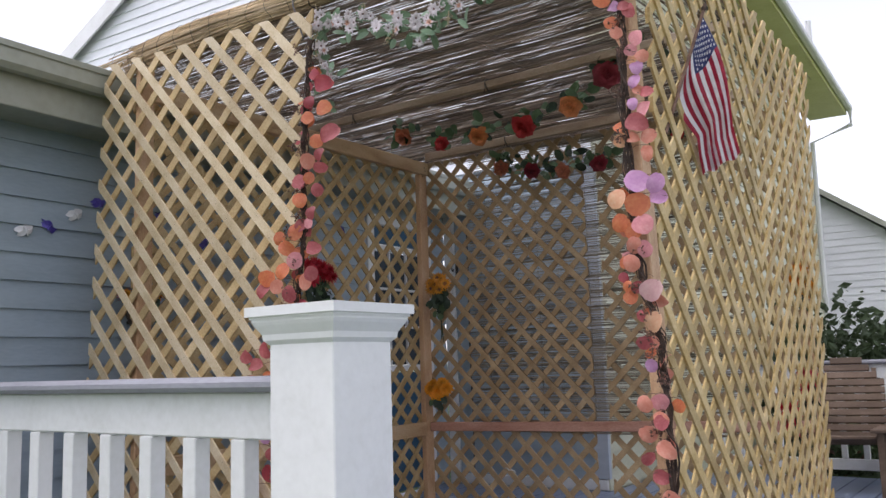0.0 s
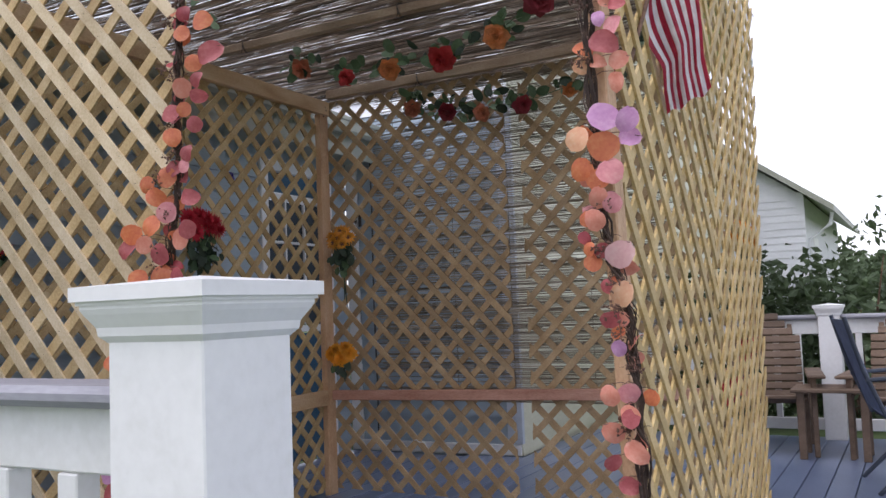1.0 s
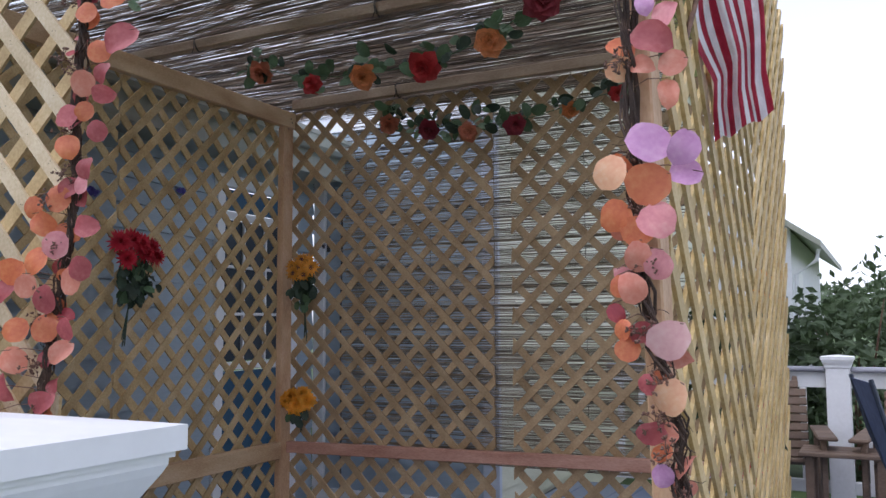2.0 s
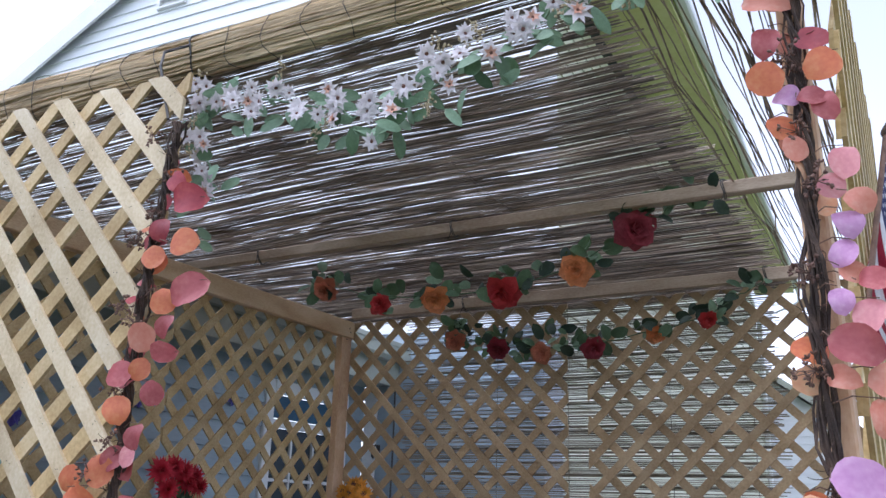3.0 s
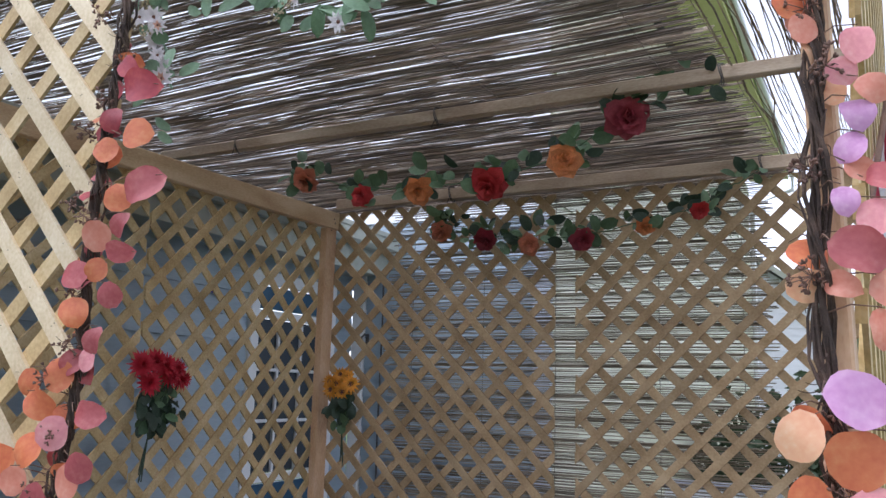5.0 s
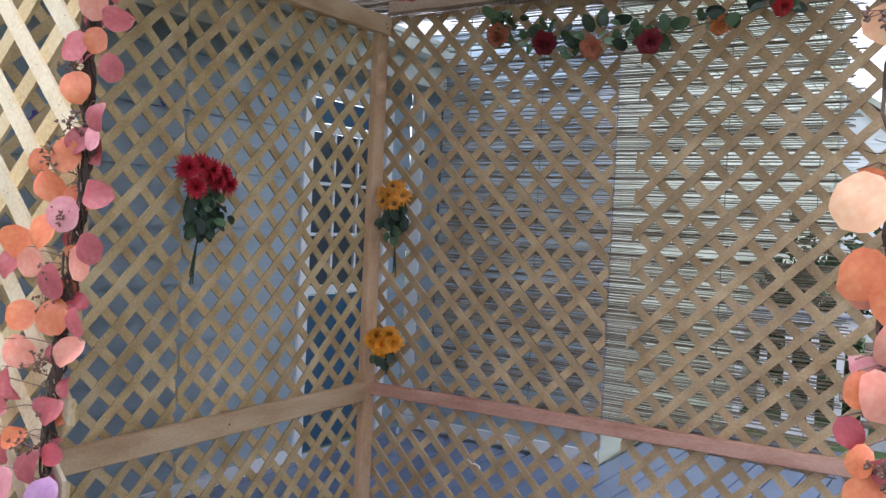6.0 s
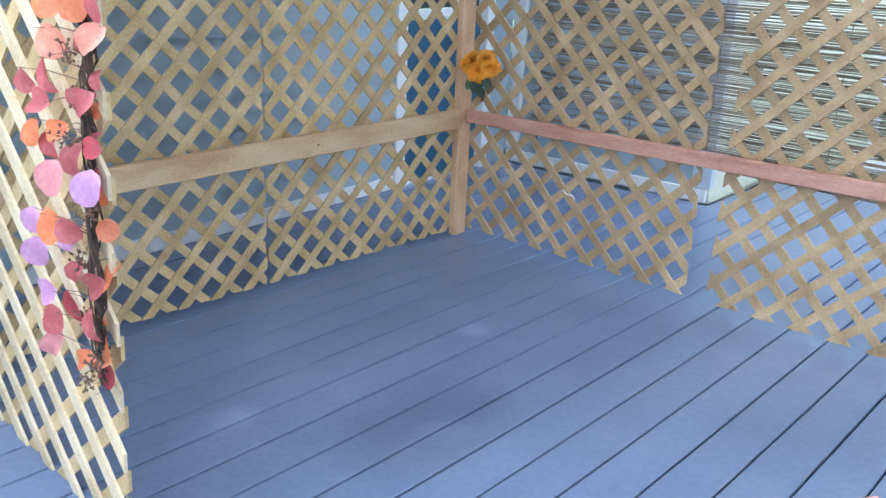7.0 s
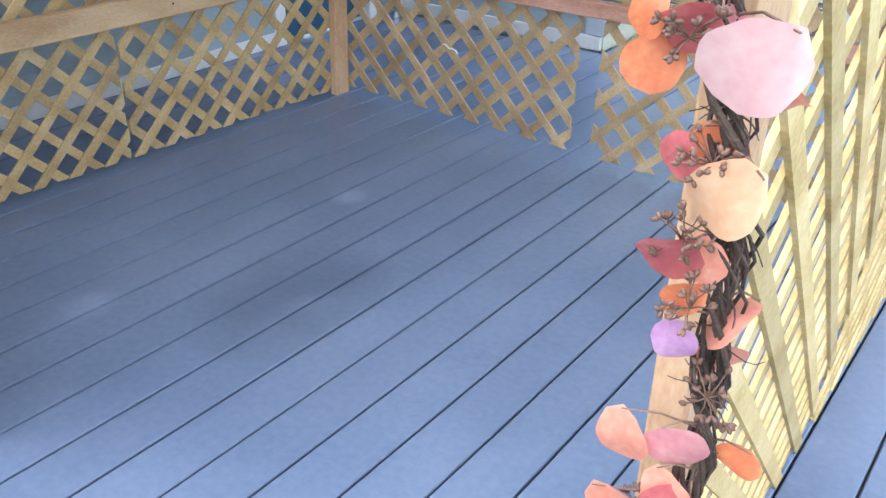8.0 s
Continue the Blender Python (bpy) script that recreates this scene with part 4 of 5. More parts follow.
def petal_flower(name, layers, materials, heart, heart_material, m, parent, label, seed):
    """A flower whose petals are sub-parts of its heart; layers as for bloom_mesh."""
    rng = random.Random(seed)
    pieces = [tube([(0, 0, -0.012), (0, 0, heart * 0.2), (0, 0, heart * 0.55)], [heart * 0.5, heart, heart * 0.6], 8)]
    v, f = gather(pieces)
    key = (name, "heart", heart_material.name)
    if key not in PETALS:
        PETALS[key] = mesh_of(name, v, f, [heart_material])
    ob = place(name, PETALS[key], m, parent, label)
    for n, (count, length, width, tilt, cup, lift, pointed, slot) in enumerate(layers):
        key = (name, n, materials[slot].name)
        if key not in PETALS:
            PETALS[key] = mesh_of("petal", *leaf_shape(length, width, cup, not pointed, 4), [materials[slot]])
        for i in range(count):
            a = 360 * (i + rng.uniform(-0.2, 0.2)) / count + 17 * n
            place("petal", PETALS[key], Matrix.Rotation(radians(a), 4, "Z") @ Matrix.Translation((0, 0.002, lift)) @ Matrix.Rotation(radians(tilt + rng.uniform(-9, 9)), 4, "X") @ Matrix.Scale(rng.uniform(0.88, 1.1), 4), ob)
    return ob


PETALS = {}


def rose_layers(size):
    return [(6, size, size * 0.95, 8, 0.5, -0.012, False, 0), (6, size * 0.85, size * 0.85, 32, 0.6, -0.004, False, 0), (5, size * 0.68, size * 0.75, 55, 0.7, 0.002, False, 0),
            (4, size * 0.5, size * 0.6, 74, 0.8, 0.006, False, 0), (3, size * 0.38, size * 0.5, 86, 0.9, 0.008, False, 0)]


ROSES = {"red": M_ROSE_RED, "wine": M_ROSE_WINE, "orange": M_ROSE_ORANGE, "tan": M_ROSE_TAN}
SILK = [mesh_of("silk_leaf", *leaf_shape(0.085, 0.055 - 0.006 * k, 0.3, rows=6), [m]) for k, m in enumerate((M_GREEN, M_DARKGREEN, M_PALEGREEN))]


def garland_stem(points, radius, material, parent, wander=0.012, seed=0):
    steps = 5 * (len(points) - 1)
    pts = [path_at(points, k / steps) + Vector((noise.noise((k * 0.7, seed, 0)), noise.noise((k * 0.7, seed, 5)), noise.noise((k * 0.7, seed, 9)))) * wander for k in range(steps + 1)]
    v, f = tube(pts, radius, 5)
    return solid("stem", v, f, material, parent)


def rose_garland(points, blooms, label, seed, size=1.24):
    rng = random.Random(seed)
    ob = thing("rose_garland", label, "garland", "rose garlands")
    garland_stem(points, 0.0025, M_GREEN, ob, 0.02, seed)
    for x, y, z, key, scale in blooms:
        m = Matrix.Translation((x, y, z)) @ facing((rng.uniform(0.1, 0.6), -1, rng.uniform(-0.9, -0.1)), rng.uniform(0, 360)) @ Matrix.Scale(scale * size, 4)
        petal_flower("rose", rose_layers(0.05), [ROSES[key]], 0.008, ROSES[key], m, ob, {"red": "red silk rose", "wine": "wine red silk rose", "orange": "orange silk rose", "tan": "russet orange silk rose"}[key], rng.randrange(999))
    for i in range(104):
        x, y, z, key, scale = rng.choice(blooms)
        p = path_at(points, rng.random()) if i % 2 else Vector((x + rng.gauss(0, 0.045), y + 0.02, z + rng.uniform(0.0, 0.07)))
        m = Matrix.Translation(p + Vector((rng.gauss(0, 0.02), rng.gauss(0, 0.018), rng.gauss(0.01, 0.02)))) @ facing((rng.gauss(0.2, 0.6), -1, rng.gauss(0, 0.6)), rng.uniform(-150, 150)) @ Matrix.Scale(rng.uniform(0.55, 1.05), 4)
        place("leaf", SILK[rng.choices((0, 1, 2), (5, 4, 2))[0]], m, ob)
    return ob


Y1 = -0.935
rose_garland([(0.47, Y1, 2.47), (0.57, Y1, 2.44), (0.85, Y1, 2.36), (1.11, Y1, 2.345), (1.41, Y1, 2.34), (1.70, Y1, 2.41), (1.93, Y1, 2.53), (2.10, Y1, 2.60), (2.2, Y1, 2.58)],
             [(0.57, Y1 - 0.02, 2.415, "tan", 1.0), (0.85, Y1 - 0.02, 2.33, "red", 0.8), (1.11, Y1 - 0.02, 2.325, "orange", 1.0), (1.41, Y1 - 0.03, 2.315, "red", 1.15), (1.70, Y1 - 0.03, 2.38, "orange", 1.0), (1.925, Y1 - 0.03, 2.50, "wine", 1.3)],
             "silk rose garland with green leaves strung under the batten", 31)
Y2 = -0.09
rose_garland([(0.66, Y2, 2.38), (0.74, Y2, 2.36), (0.97, Y2, 2.305), (1.20, Y2, 2.275), (1.456, Y2, 2.28), (1.74, Y2, 2.32), (1.97, Y2, 2.37), (2.10, Y2, 2.45), (2.2, Y2, 2.5)],
             [(0.737, Y2 - 0.02, 2.335, "tan", 0.95), (0.972, Y2 - 0.02, 2.281, "wine", 1.0), (1.20, Y2 - 0.02, 2.248, "tan", 0.85), (1.456, Y2 - 0.02, 2.255, "wine", 0.95), (1.739, Y2 - 0.02, 2.297, "orange", 0.75), (1.968, Y2 - 0.02, 2.348, "red", 0.7)],
             "silk rose garland with green leaves pinned to the back lattice", 32)

# white daisy garland under the rolled mat
DAISY = [(8, 0.036, 0.021, 8, 0.3, 0.0, True, 0), (6, 0.03, 0.015, 24, 0.3, 0.002, True, 0)]
DAISY_BLUSH = [(8, 0.038, 0.019, 6, 0.3, 0.0, True, 0), (6, 0.019, 0.012, 26, 0.3, 0.003, True, 1)]
DY = -2.35
daisy_path = [(1.30, DY, 2.24), (1.26, DY, 2.36), (1.215, DY, 2.53), (1.33, DY, 2.515), (1.455, DY, 2.48), (1.625, DY, 2.415), (1.748, DY, 2.375), (1.86, DY, 2.385), (1.96, DY, 2.44), (2.116, DY, 2.48), (2.245, DY, 2.555), (2.331, DY, 2.565), (2.436, DY, 2.545), (2.49, DY, 2.57), (2.58, DY, 2.62)]
daisies = thing("daisy_garland", "white silk daisy garland with pale green leaves below the rolled mat", "garland")
garland_stem(daisy_path, 0.003, M_PALEGREEN, daisies, 0.02, 7)
rng = random.Random(41)
for i in range(70):
    t = 0.02 + 0.9 * (i + rng.random()) / 70
    p = path_at(daisy_path, t) + Vector((rng.gauss(0, 0.02), rng.uniform(-0.045, -0.01), rng.gauss(-0.005, 0.028)))
    m = Matrix.Translation(p) @ facing((rng.gauss(0.35, 0.4), -1, rng.gauss(-0.35, 0.35)), rng.uniform(0, 360)) @ Matrix.Scale(rng.uniform(0.52, 0.8), 4)
    blush = rng.random() < 0.35
    petal_flower("blush_daisy" if blush else "daisy", DAISY_BLUSH if blush else DAISY, [M_DAISY, M_BLUSH], 0.007, M_HEART, m, daisies, "", i)
for i in range(150):
    p = path_at(daisy_path, rng.random()) + Vector((rng.gauss(0, 0.025), rng.gauss(0, 0.015), rng.gauss(-0.015, 0.03)))
    m = Matrix.Translation(p) @ facing((rng.gauss(0.2, 0.5), -1, rng.gauss(-0.2, 0.5)), rng.uniform(60, 300)) @ Matrix.Diagonal((0.55, *[rng.uniform(0.45, 0.85)] * 2, 1))
    place("leaf", SILK[2] if rng.random() < 0.8 else SILK[0], m, daisies)
for i in range(16):
    p = path_at(daisy_path, rng.random())
    d = Vector((rng.uniform(-0.5, 0.5), rng.uniform(-0.4, 0.1), rng.choice((-1, 1)) * rng.uniform(0.5, 1))).normalized()
    pieces = [tube([p, p + d * 0.09], 0.001, 3)]
    for k in range(22):
        q = p + d * (0.035 + 0.06 * rng.random()) + Vector((rng.gauss(0, 0.008), rng.gauss(0, 0.008), rng.gauss(0, 0.008)))
        pieces.append(tube([q, q + Vector((0, 0, 0.005))], 0.0028, 4))
    v, f = gather(pieces)
    solid("seed_sprig", v, f, M_SEED, daisies)


# ---- bouquets hung on the lattice ----
MUM = bloom_mesh("mum", [M_MUM_RED], [(16, 0.04, 0.013, 4, 0.3, -0.006, True, 0), (16, 0.037, 0.013, 22, 0.3, 0.0, True, 0), (14, 0.032, 0.012, 42, 0.4, 0.003, True, 0), (10, 0.026, 0.011, 62, 0.4, 0.005, True, 0), (7, 0.02, 0.01, 80, 0.4, 0.006, True, 0)], seed=5)
MARI = bloom_mesh("marigold", [M_MARIGOLD], [(12, 0.036, 0.02, 0, 0.5, -0.008, False, 0), (12, 0.034, 0.019, 24, 0.6, 0.0, False, 0), (10, 0.03, 0.018, 46, 0.6, 0.004, False, 0), (8, 0.025, 0.016, 66, 0.6, 0.006, False, 0), (5, 0.02, 0.014, 84, 0.6, 0.008, False, 0)], seed=6)
SUNF = bloom_mesh("sunflower", [M_SUNFLOWER, M_HEART], [(13, 0.036, 0.015, 8, 0.3, 0.0, True, 0), (10, 0.03, 0.013, 26, 0.3, 0.003, True, 0)], 0.013, 7, 1)


def bouquet(label, centre, out, mesh, name, offsets, stem_to, scale, foliage, seed):
    rng = random.Random(seed)
    ob = thing("bouquet", label, "bouquet", "silk bouquets")
    c, out = Vector(centre), Vector(out)
    side = out.cross(Vector((0, 0, 1))).normalized()
    knot = c + (Vector(stem_to) - c) * 0.55
    stems = []
    for s, h in offsets:
        p = c + side * s + Vector((0, 0, h)) + out * rng.uniform(0.015, 0.04)
        place(name, mesh, Matrix.Translation(p) @ facing(out + side * s * 5 + Vector((0, 0, h * 4 + 0.15)), rng.uniform(0, 360)) @ Matrix.Scale(scale * rng.uniform(0.92, 1.08), 4), ob)
        stems.append(tube([p - out * 0.01, (p + knot) / 2 + side * s * 0.2, knot, Vector(stem_to) + side * rng.uniform(-0.008, 0.008) + Vector((0, 0, rng.uniform(0, 0.06)))], 0.0026, 5))
    v, f = gather(stems)
    tagged(solid("stem_growth", v, f, M_DARKGREEN, ob, "dark green stems"), kind="stuff")
    for i in range(foliage):
        p = c.lerp(knot, rng.uniform(0.15, 0.85)) + side * rng.gauss(0, 0.036) + out * rng.uniform(0.0, 0.04)
        place("leaf", SILK[1] if rng.random() < 0.8 else SILK[0], Matrix.Translation(p) @ facing(out + Vector((rng.gauss(0, 0.4), rng.gauss(0, 0.4), rng.gauss(0.2, 0.4))), rng.uniform(120, 240) + rng.choice((0, 0, 180))) @ Matrix.Scale(rng.uniform(0.6, 1.0), 4), ob)
    return ob


bouquet("red silk chrysanthemum bouquet hung on the side lattice", (0.045, -1.165, 1.60), (1, -0.1, 0), MUM, "mum", [(-0.095, 0.0), (-0.03, 0.012), (0.04, 0.065), (0.095, 0.05), (0.06, -0.02), (0.0, 0.05), (-0.06, 0.035)], (0.035, -1.21, 1.18), 1.4, 60, 51)
bouquet("golden silk sunflower bouquet hung beside the corner post", (0.17, -0.075, 1.60), (0.25, -1, 0), SUNF, "sunflower", [(-0.06, 0.0), (0.0, 0.045), (0.025, 0.0), (0.06, 0.01), (-0.015, -0.04), (0.045, -0.03), (-0.03, 0.03)], (0.175, -0.06, 1.19), 1.3, 44, 52)
bouquet("orange silk marigold posy fixed above the back rail", (0.155, -0.085, 0.865), (0.2, -1, 0.1), MARI, "marigold", [(-0.06, 0.01), (0.0, -0.01), (0.055, 0.012), (-0.03, 0.04), (0.03, 0.03), (0.015, -0.035)], (0.16, -0.07, 0.70), 1.4, 8, 53)
bouquet("orange silk flower bouquet on the far side lattice", (2.635, -0.2, 1.43), (-1, 0, 0), MARI, "marigold", [(-0.08, 0.0), (-0.03, 0.05), (0.03, 0.04), (0.08, 0.0), (0.0, 0.0), (-0.04, -0.05), (0.05, -0.05)], (2.63, -0.2, 1.15), 1.45, 14, 54)
bouquet("red silk flower bouquet low on the far side lattice", (2.622, -0.18, 0.90), (-1, 0, 0), MUM, "mum", [(-0.08, 0.0), (-0.03, 0.05), (0.03, 0.04), (0.08, 0.0), (0.0, 0.0), (-0.04, -0.05), (0.05, -0.05)], (2.615, -0.18, 0.62), 1.45, 14, 55)
bouquet("scarlet silk flower bouquet near the deck on the side lattice", (2.622, -0.55, 0.74), (-1, 0, 0), MUM, "mum", [(-0.08, 0.0), (-0.03, 0.05), (0.03, 0.04), (0.08, 0.0), (0.0, 0.0), (-0.04, -0.05), (0.05, -0.05)], (2.615, -0.55, 0.45), 1.45, 14, 56)

# flower basket and butterfly ornaments on the wing's siding
basket = thing("flower_basket", "dark hanging basket of red and orange silk flowers", "flower basket", m=HOUSE @ pose(0.12, -3.43, 1.36))
bm = bmesh.new()
bmesh.ops.create_cone(bm, segments=14, radius1=0.05, radius2=0.10, depth=0.12, cap_ends=True)
part("pot", bm, M_VINE, basket)
rng = random.Random(61)
for i in range(9):
    a = 2 * math.pi * i / 9
    place("bloom", MARI if i % 2 else MUM, Matrix.Translation((0.09 * math.cos(a), 0.11 * math.sin(a), 0.10 + rng.uniform(0, 0.06))) @ facing((math.cos(a), math.sin(a), 0.8), 30 * i), basket)
for i in range(26):
    a = rng.uniform(0, 6.28)
    place("leaf", SILK[i % 2], Matrix.Translation((0.09 * math.cos(a), 0.09 * math.sin(a), rng.uniform(0.03, 0.1))) @ facing((math.cos(a), math.sin(a), rng.uniform(-0.3, 0.8)), rng.uniform(0, 360)), basket)
part("bracket", bar_bm((-0.12, -0.01, -0.03), (-0.05, 0.01, -0.01), 0.002), M_TWIST, basket)

M_PURPLE = plain("ornament_purple", (0.09, 0.07, 0.36), 0.4, 0.0)
M_ORNWHITE = plain("ornament_white", (0.72, 0.72, 0.72), 0.4, 0.0, 0.08, 0.92)


def butterfly(y, z, material, label, spin):
    ob = thing("butterfly_ornament", label, "wall ornament", "butterfly ornaments", m=HOUSE @ pose(0.035, y, z) @ facing((1, 0, 0), spin) @ Matrix.Diagonal((1.0, 0.6, 1.0, 1.0)))
    for sx in (-1, 1):
        for ang, length in ((35, 0.075), (115, 0.055)):
            v, f = moved(leaf_shape(length, length * 0.8, 0.35), Matrix.Rotation(radians(-sx * ang), 4, "Z") @ Matrix.Rotation(radians(-22), 4, "X"))
            solid("wing", v, f, material, ob, smooth=True)
    v, f = tube([(0, -0.04, 0), (0, 0, 0.006), (0, 0.04, 0)], [0.003, 0.006, 0.002], 6)
    solid("body", v, f, material, ob)


for y, z, m, spin in ((-4.08, 1.80, M_ORNWHITE, 20), (-3.95, 1.84, M_PURPLE, -30), (-3.79, 1.92, M_ORNWHITE, 25), (-3.65, 2.005, M_PURPLE, 10), (-3.22, 1.98, M_PURPLE, -20), (-2.88, 1.85, M_PURPLE, 35), (-2.2, 2.0, M_PURPLE, 0), (-1.5, 2.1, M_PURPLE, -25)):
    butterfly(y, z, m, "white butterfly ornament fixed to the siding" if m is M_ORNWHITE else "purple butterfly ornament fixed to the siding", spin)


# ---- flag on its stick ----
M_FRED = plain("flag_red", (0.38, 0.022, 0.05), 0.7, 0.35, 0.02)
M_FWHITE = plain("flag_white", (0.80, 0.79, 0.80), 0.7, 0.35, 0.02, 0.95)
M_FBLUE = plain("flag_blue", (0.035, 0.045, 0.14), 0.7, 0.3, 0.02)
flag = thing("flag", "small red white and blue striped flag hanging on a stick", "flag")
pole_a, pole_b = Vector((2.672, -2.20, 1.80)), Vector((2.745, -1.935, 2.30))
v, f = tube([pole_a, pole_b], 0.006, 8)
solid("stick", v, f, M_TWIG, flag, "thin wooden stick")
v, f = tube([pole_b, pole_b + (pole_b - pole_a).normalized() * 0.012, pole_b + (pole_b - pole_a).normalized() * 0.05], [0.007, 0.011, 0.001], 8)
solid("finial", v, f, M_VINE, flag, "dark pointed finial")


def cloth(u, t):
    """u: down the hoist, 0 to 1; t: along the fly, 0 to 1. The fly hangs down in soft folds."""
    hoist = pole_b.lerp(pole_a, 0.03 + 0.52 * u)
    foot = Vector((2.812, -1.84, 1.77)).lerp(Vector((2.690, -1.90, 1.70)), u)
    bulge = Vector((0.025, -0.02, 0.03)) * math.sin(math.pi * min(1, t * 1.25)) * (1 - 0.6 * u)
    fold = math.sin(u * 13.0 + t * 2.2) * 0.03 * min(1, t * 2.5) + math.sin(u * 23 + 1) * 0.009 * t
    left = Vector((-0.035, -0.05, 0)) * math.sin(math.pi * min(1.0, t * 1.6)) * u
    return hoist.lerp(foot, t ** 0.9) + bulge + left + Vector((0.25, -1, 0)).normalized() * fold


NU, NV = 52, 30
verts = [cloth(i / NU, j / NV) for i in range(NU + 1) for j in range(NV + 1)]
faces, slots = [], []
for i in range(NU):
    for j in range(NV):
        a = i * (NV + 1) + j
        faces.append((a, a + 1, a + NV + 2, a + NV + 1))
        stripe = i * 13 // NU
        slots.append(2 if stripe < 7 and j < 8 else stripe % 2)
place("flag_cloth", mesh_of("flag_cloth", verts, faces, [M_FRED, M_FWHITE, M_FBLUE], True, slots), Matrix(), flag)
for row in range(9):
    for col in range(6 if row % 2 == 0 else 5):
        u, t = (row + 0.9) / 18.5, (col + (0.55 if row % 2 == 0 else 1.05)) / 23.5
        c = cloth(u, t)
        du, dt = (cloth(u + 0.01, t) - c).normalized(), (cloth(u, t + 0.01) - c).normalized()
        n = du.cross(dt).normalized()
        pieces = []
        for side_of in (-1, 1):
            ring = []
            for k in range(10):
                r = 0.0075 if k % 2 == 0 else 0.003
                ring.append(c + n * side_of * 0.0012 + (dt * math.cos(k * math.pi / 5) + du * math.sin(k * math.pi / 5)) * r)
            pieces.append((ring, [tuple(range(10))]))
        v, f = gather(pieces)
        solid("star", v, f, M_FWHITE, flag)


# ---- far deck furniture ----
M_BENCH = node_material("weathered_brown", (0.15, 0.10, 0.065), (0.10, 0.065, 0.042), (0.21, 0.145, 0.10), (3, 10, 10), 0.7, 0.2, 90, 0.12)
M_FRAME = node_material("dark_frame", (0.03, 0.04, 0.06), (0.02, 0.03, 0.045), (0.045, 0.06, 0.085), (6, 6, 6), 0.35, 0.05)
M_BLUEPL = node_material("blue_plastic", (0.04, 0.22, 0.62), (0.035, 0.19, 0.55), (0.05, 0.26, 0.7), (6, 6, 6), 0.35, 0.05)
M_SLING = node_material("sling_fabric", (0.10, 0.13, 0.22), (0.08, 0.10, 0.18), (0.13, 0.16, 0.26), (20, 20, 20), 0.8, 0.2)


def slat_chair(m):
    ob = thing("lounge_chair", "brown slatted wooden deck chair with a high back", "chair", "slatted deck chairs", m=m)
    for k in range(11):
        w = 0.27 if k < 8 else 0.27 - 0.05 * (k - 7)
        part("back_slat", bar_bm((-w, -0.012, 0), (w, 0.012, 0.055), 0.006, pose(0, 0.22 + 0.022 * k, 0.36 + 0.058 * k, -20)), M_BENCH, ob)
    for k in range(8):
        part("seat_slat", bar_bm((-0.27, -0.03, -0.012), (0.27, 0.03, 0.012), 0.005, pose(0, 0.18 - 0.068 * k, 0.33 + 0.012 * k)), M_BENCH, ob)
    for sx in (-1, 1):
        part("arm", bar_bm((-0.06, -0.38, -0.012), (0.06, 0.34, 0.012), 0.008, pose(sx * 0.34, 0, 0.56)), M_BENCH, ob)
        part("leg", bar_bm((sx * 0.32 - 0.018, -0.33, 0), (sx * 0.32 + 0.018, -0.25, 0.547), 0.005), M_BENCH, ob)
        part("leg", bar_bm((sx * 0.32 - 0.018, 0.24, 0), (sx * 0.32 + 0.018, 0.31, 0.547), 0.005), M_BENCH, ob)
        part("back_stile", bar_bm((-0.018, -0.012, 0), (0.018, 0.012, 0.6), 0.004, pose(sx * 0.2, 0.252, 0.34, -20)), M_BENCH, ob)
    return ob


chair = slat_chair(pose(2.28, 2.32, 0.0, 0, 0, 8))
copy_thing(chair, pose(3.22, 2.30, 0.0, 0, 0, -6))
copy_thing(chair, pose(4.3, 2.2, 0.0, 0, 0, -15))
table = thing("side_table", "small brown wooden table between the deck chairs", "table", m=pose(2.76, 2.1, 0))
for k in range(4):
    part("top_board", bar_bm((-0.26, -0.2 + 0.1 * k, 0.46), (0.26, -0.105 + 0.1 * k, 0.485), 0.005), M_BENCH, table)
for sx in (-1, 1):
    for sy in (-1, 1):
        part("leg", bar_bm((sx * 0.2 - 0.025, sy * 0.14 - 0.02, 0), (sx * 0.2 + 0.025, sy * 0.14 + 0.02, 0.459), 0.004), M_BENCH, table)

camp = thing("folding_chair", "dark metal folding chair with a blue sling seat", "chair", m=pose(3.3, 1.25, 0, 0, 0, -78))
for sx in (-0.26, 0.26):
    for name, pts in (("back_tube", [(sx, -0.22, 0.40), (sx, -0.34, 0.70), (sx, -0.42, 1.0)]), ("rear_leg", [(sx, 0.16, 0.46), (sx, -0.05, 0.25), (sx, -0.30, 0.0)]),
                      ("front_leg", [(sx, -0.22, 0.42), (sx, 0.05, 0.22), (sx, 0.26, 0.0)]), ("arm_tube", [(sx, -0.33, 0.64), (sx, -0.05, 0.66), (sx, 0.24, 0.62)])):
        v, f = tube(pts, 0.013, 8)
        solid(name, v, f, M_FRAME, camp)
part("sling_seat", bar_bm((-0.25, -0.22, 0.415), (0.25, 0.24, 0.428), 0.004), M_SLING, camp, "blue sling seat")
solid("sling_back", [(-0.25, -0.24, 0.45), (0.25, -0.24, 0.45), (0.25, -0.41, 0.98), (-0.25, -0.41, 0.98), (-0.25, -0.25, 0.45), (0.25, -0.25, 0.45), (0.25, -0.42, 0.98), (-0.25, -0.42, 0.98)],
      [(0, 1, 2, 3), (7, 6, 5, 4), (0, 4, 5, 1), (2, 6, 7, 3), (1, 5, 6, 2), (3, 7, 4, 0)], M_SLING, camp)
pan = thing("dustpan", "bright blue plastic dustpan lying on the deck", "dustpan", m=pose(3.25, 1.7, 0.0, 0, 0, 20))
part("tray", bar_bm((-0.14, -0.1, 0.0), (0.14, 0.12, 0.006), 0.002), M_BLUEPL, pan)
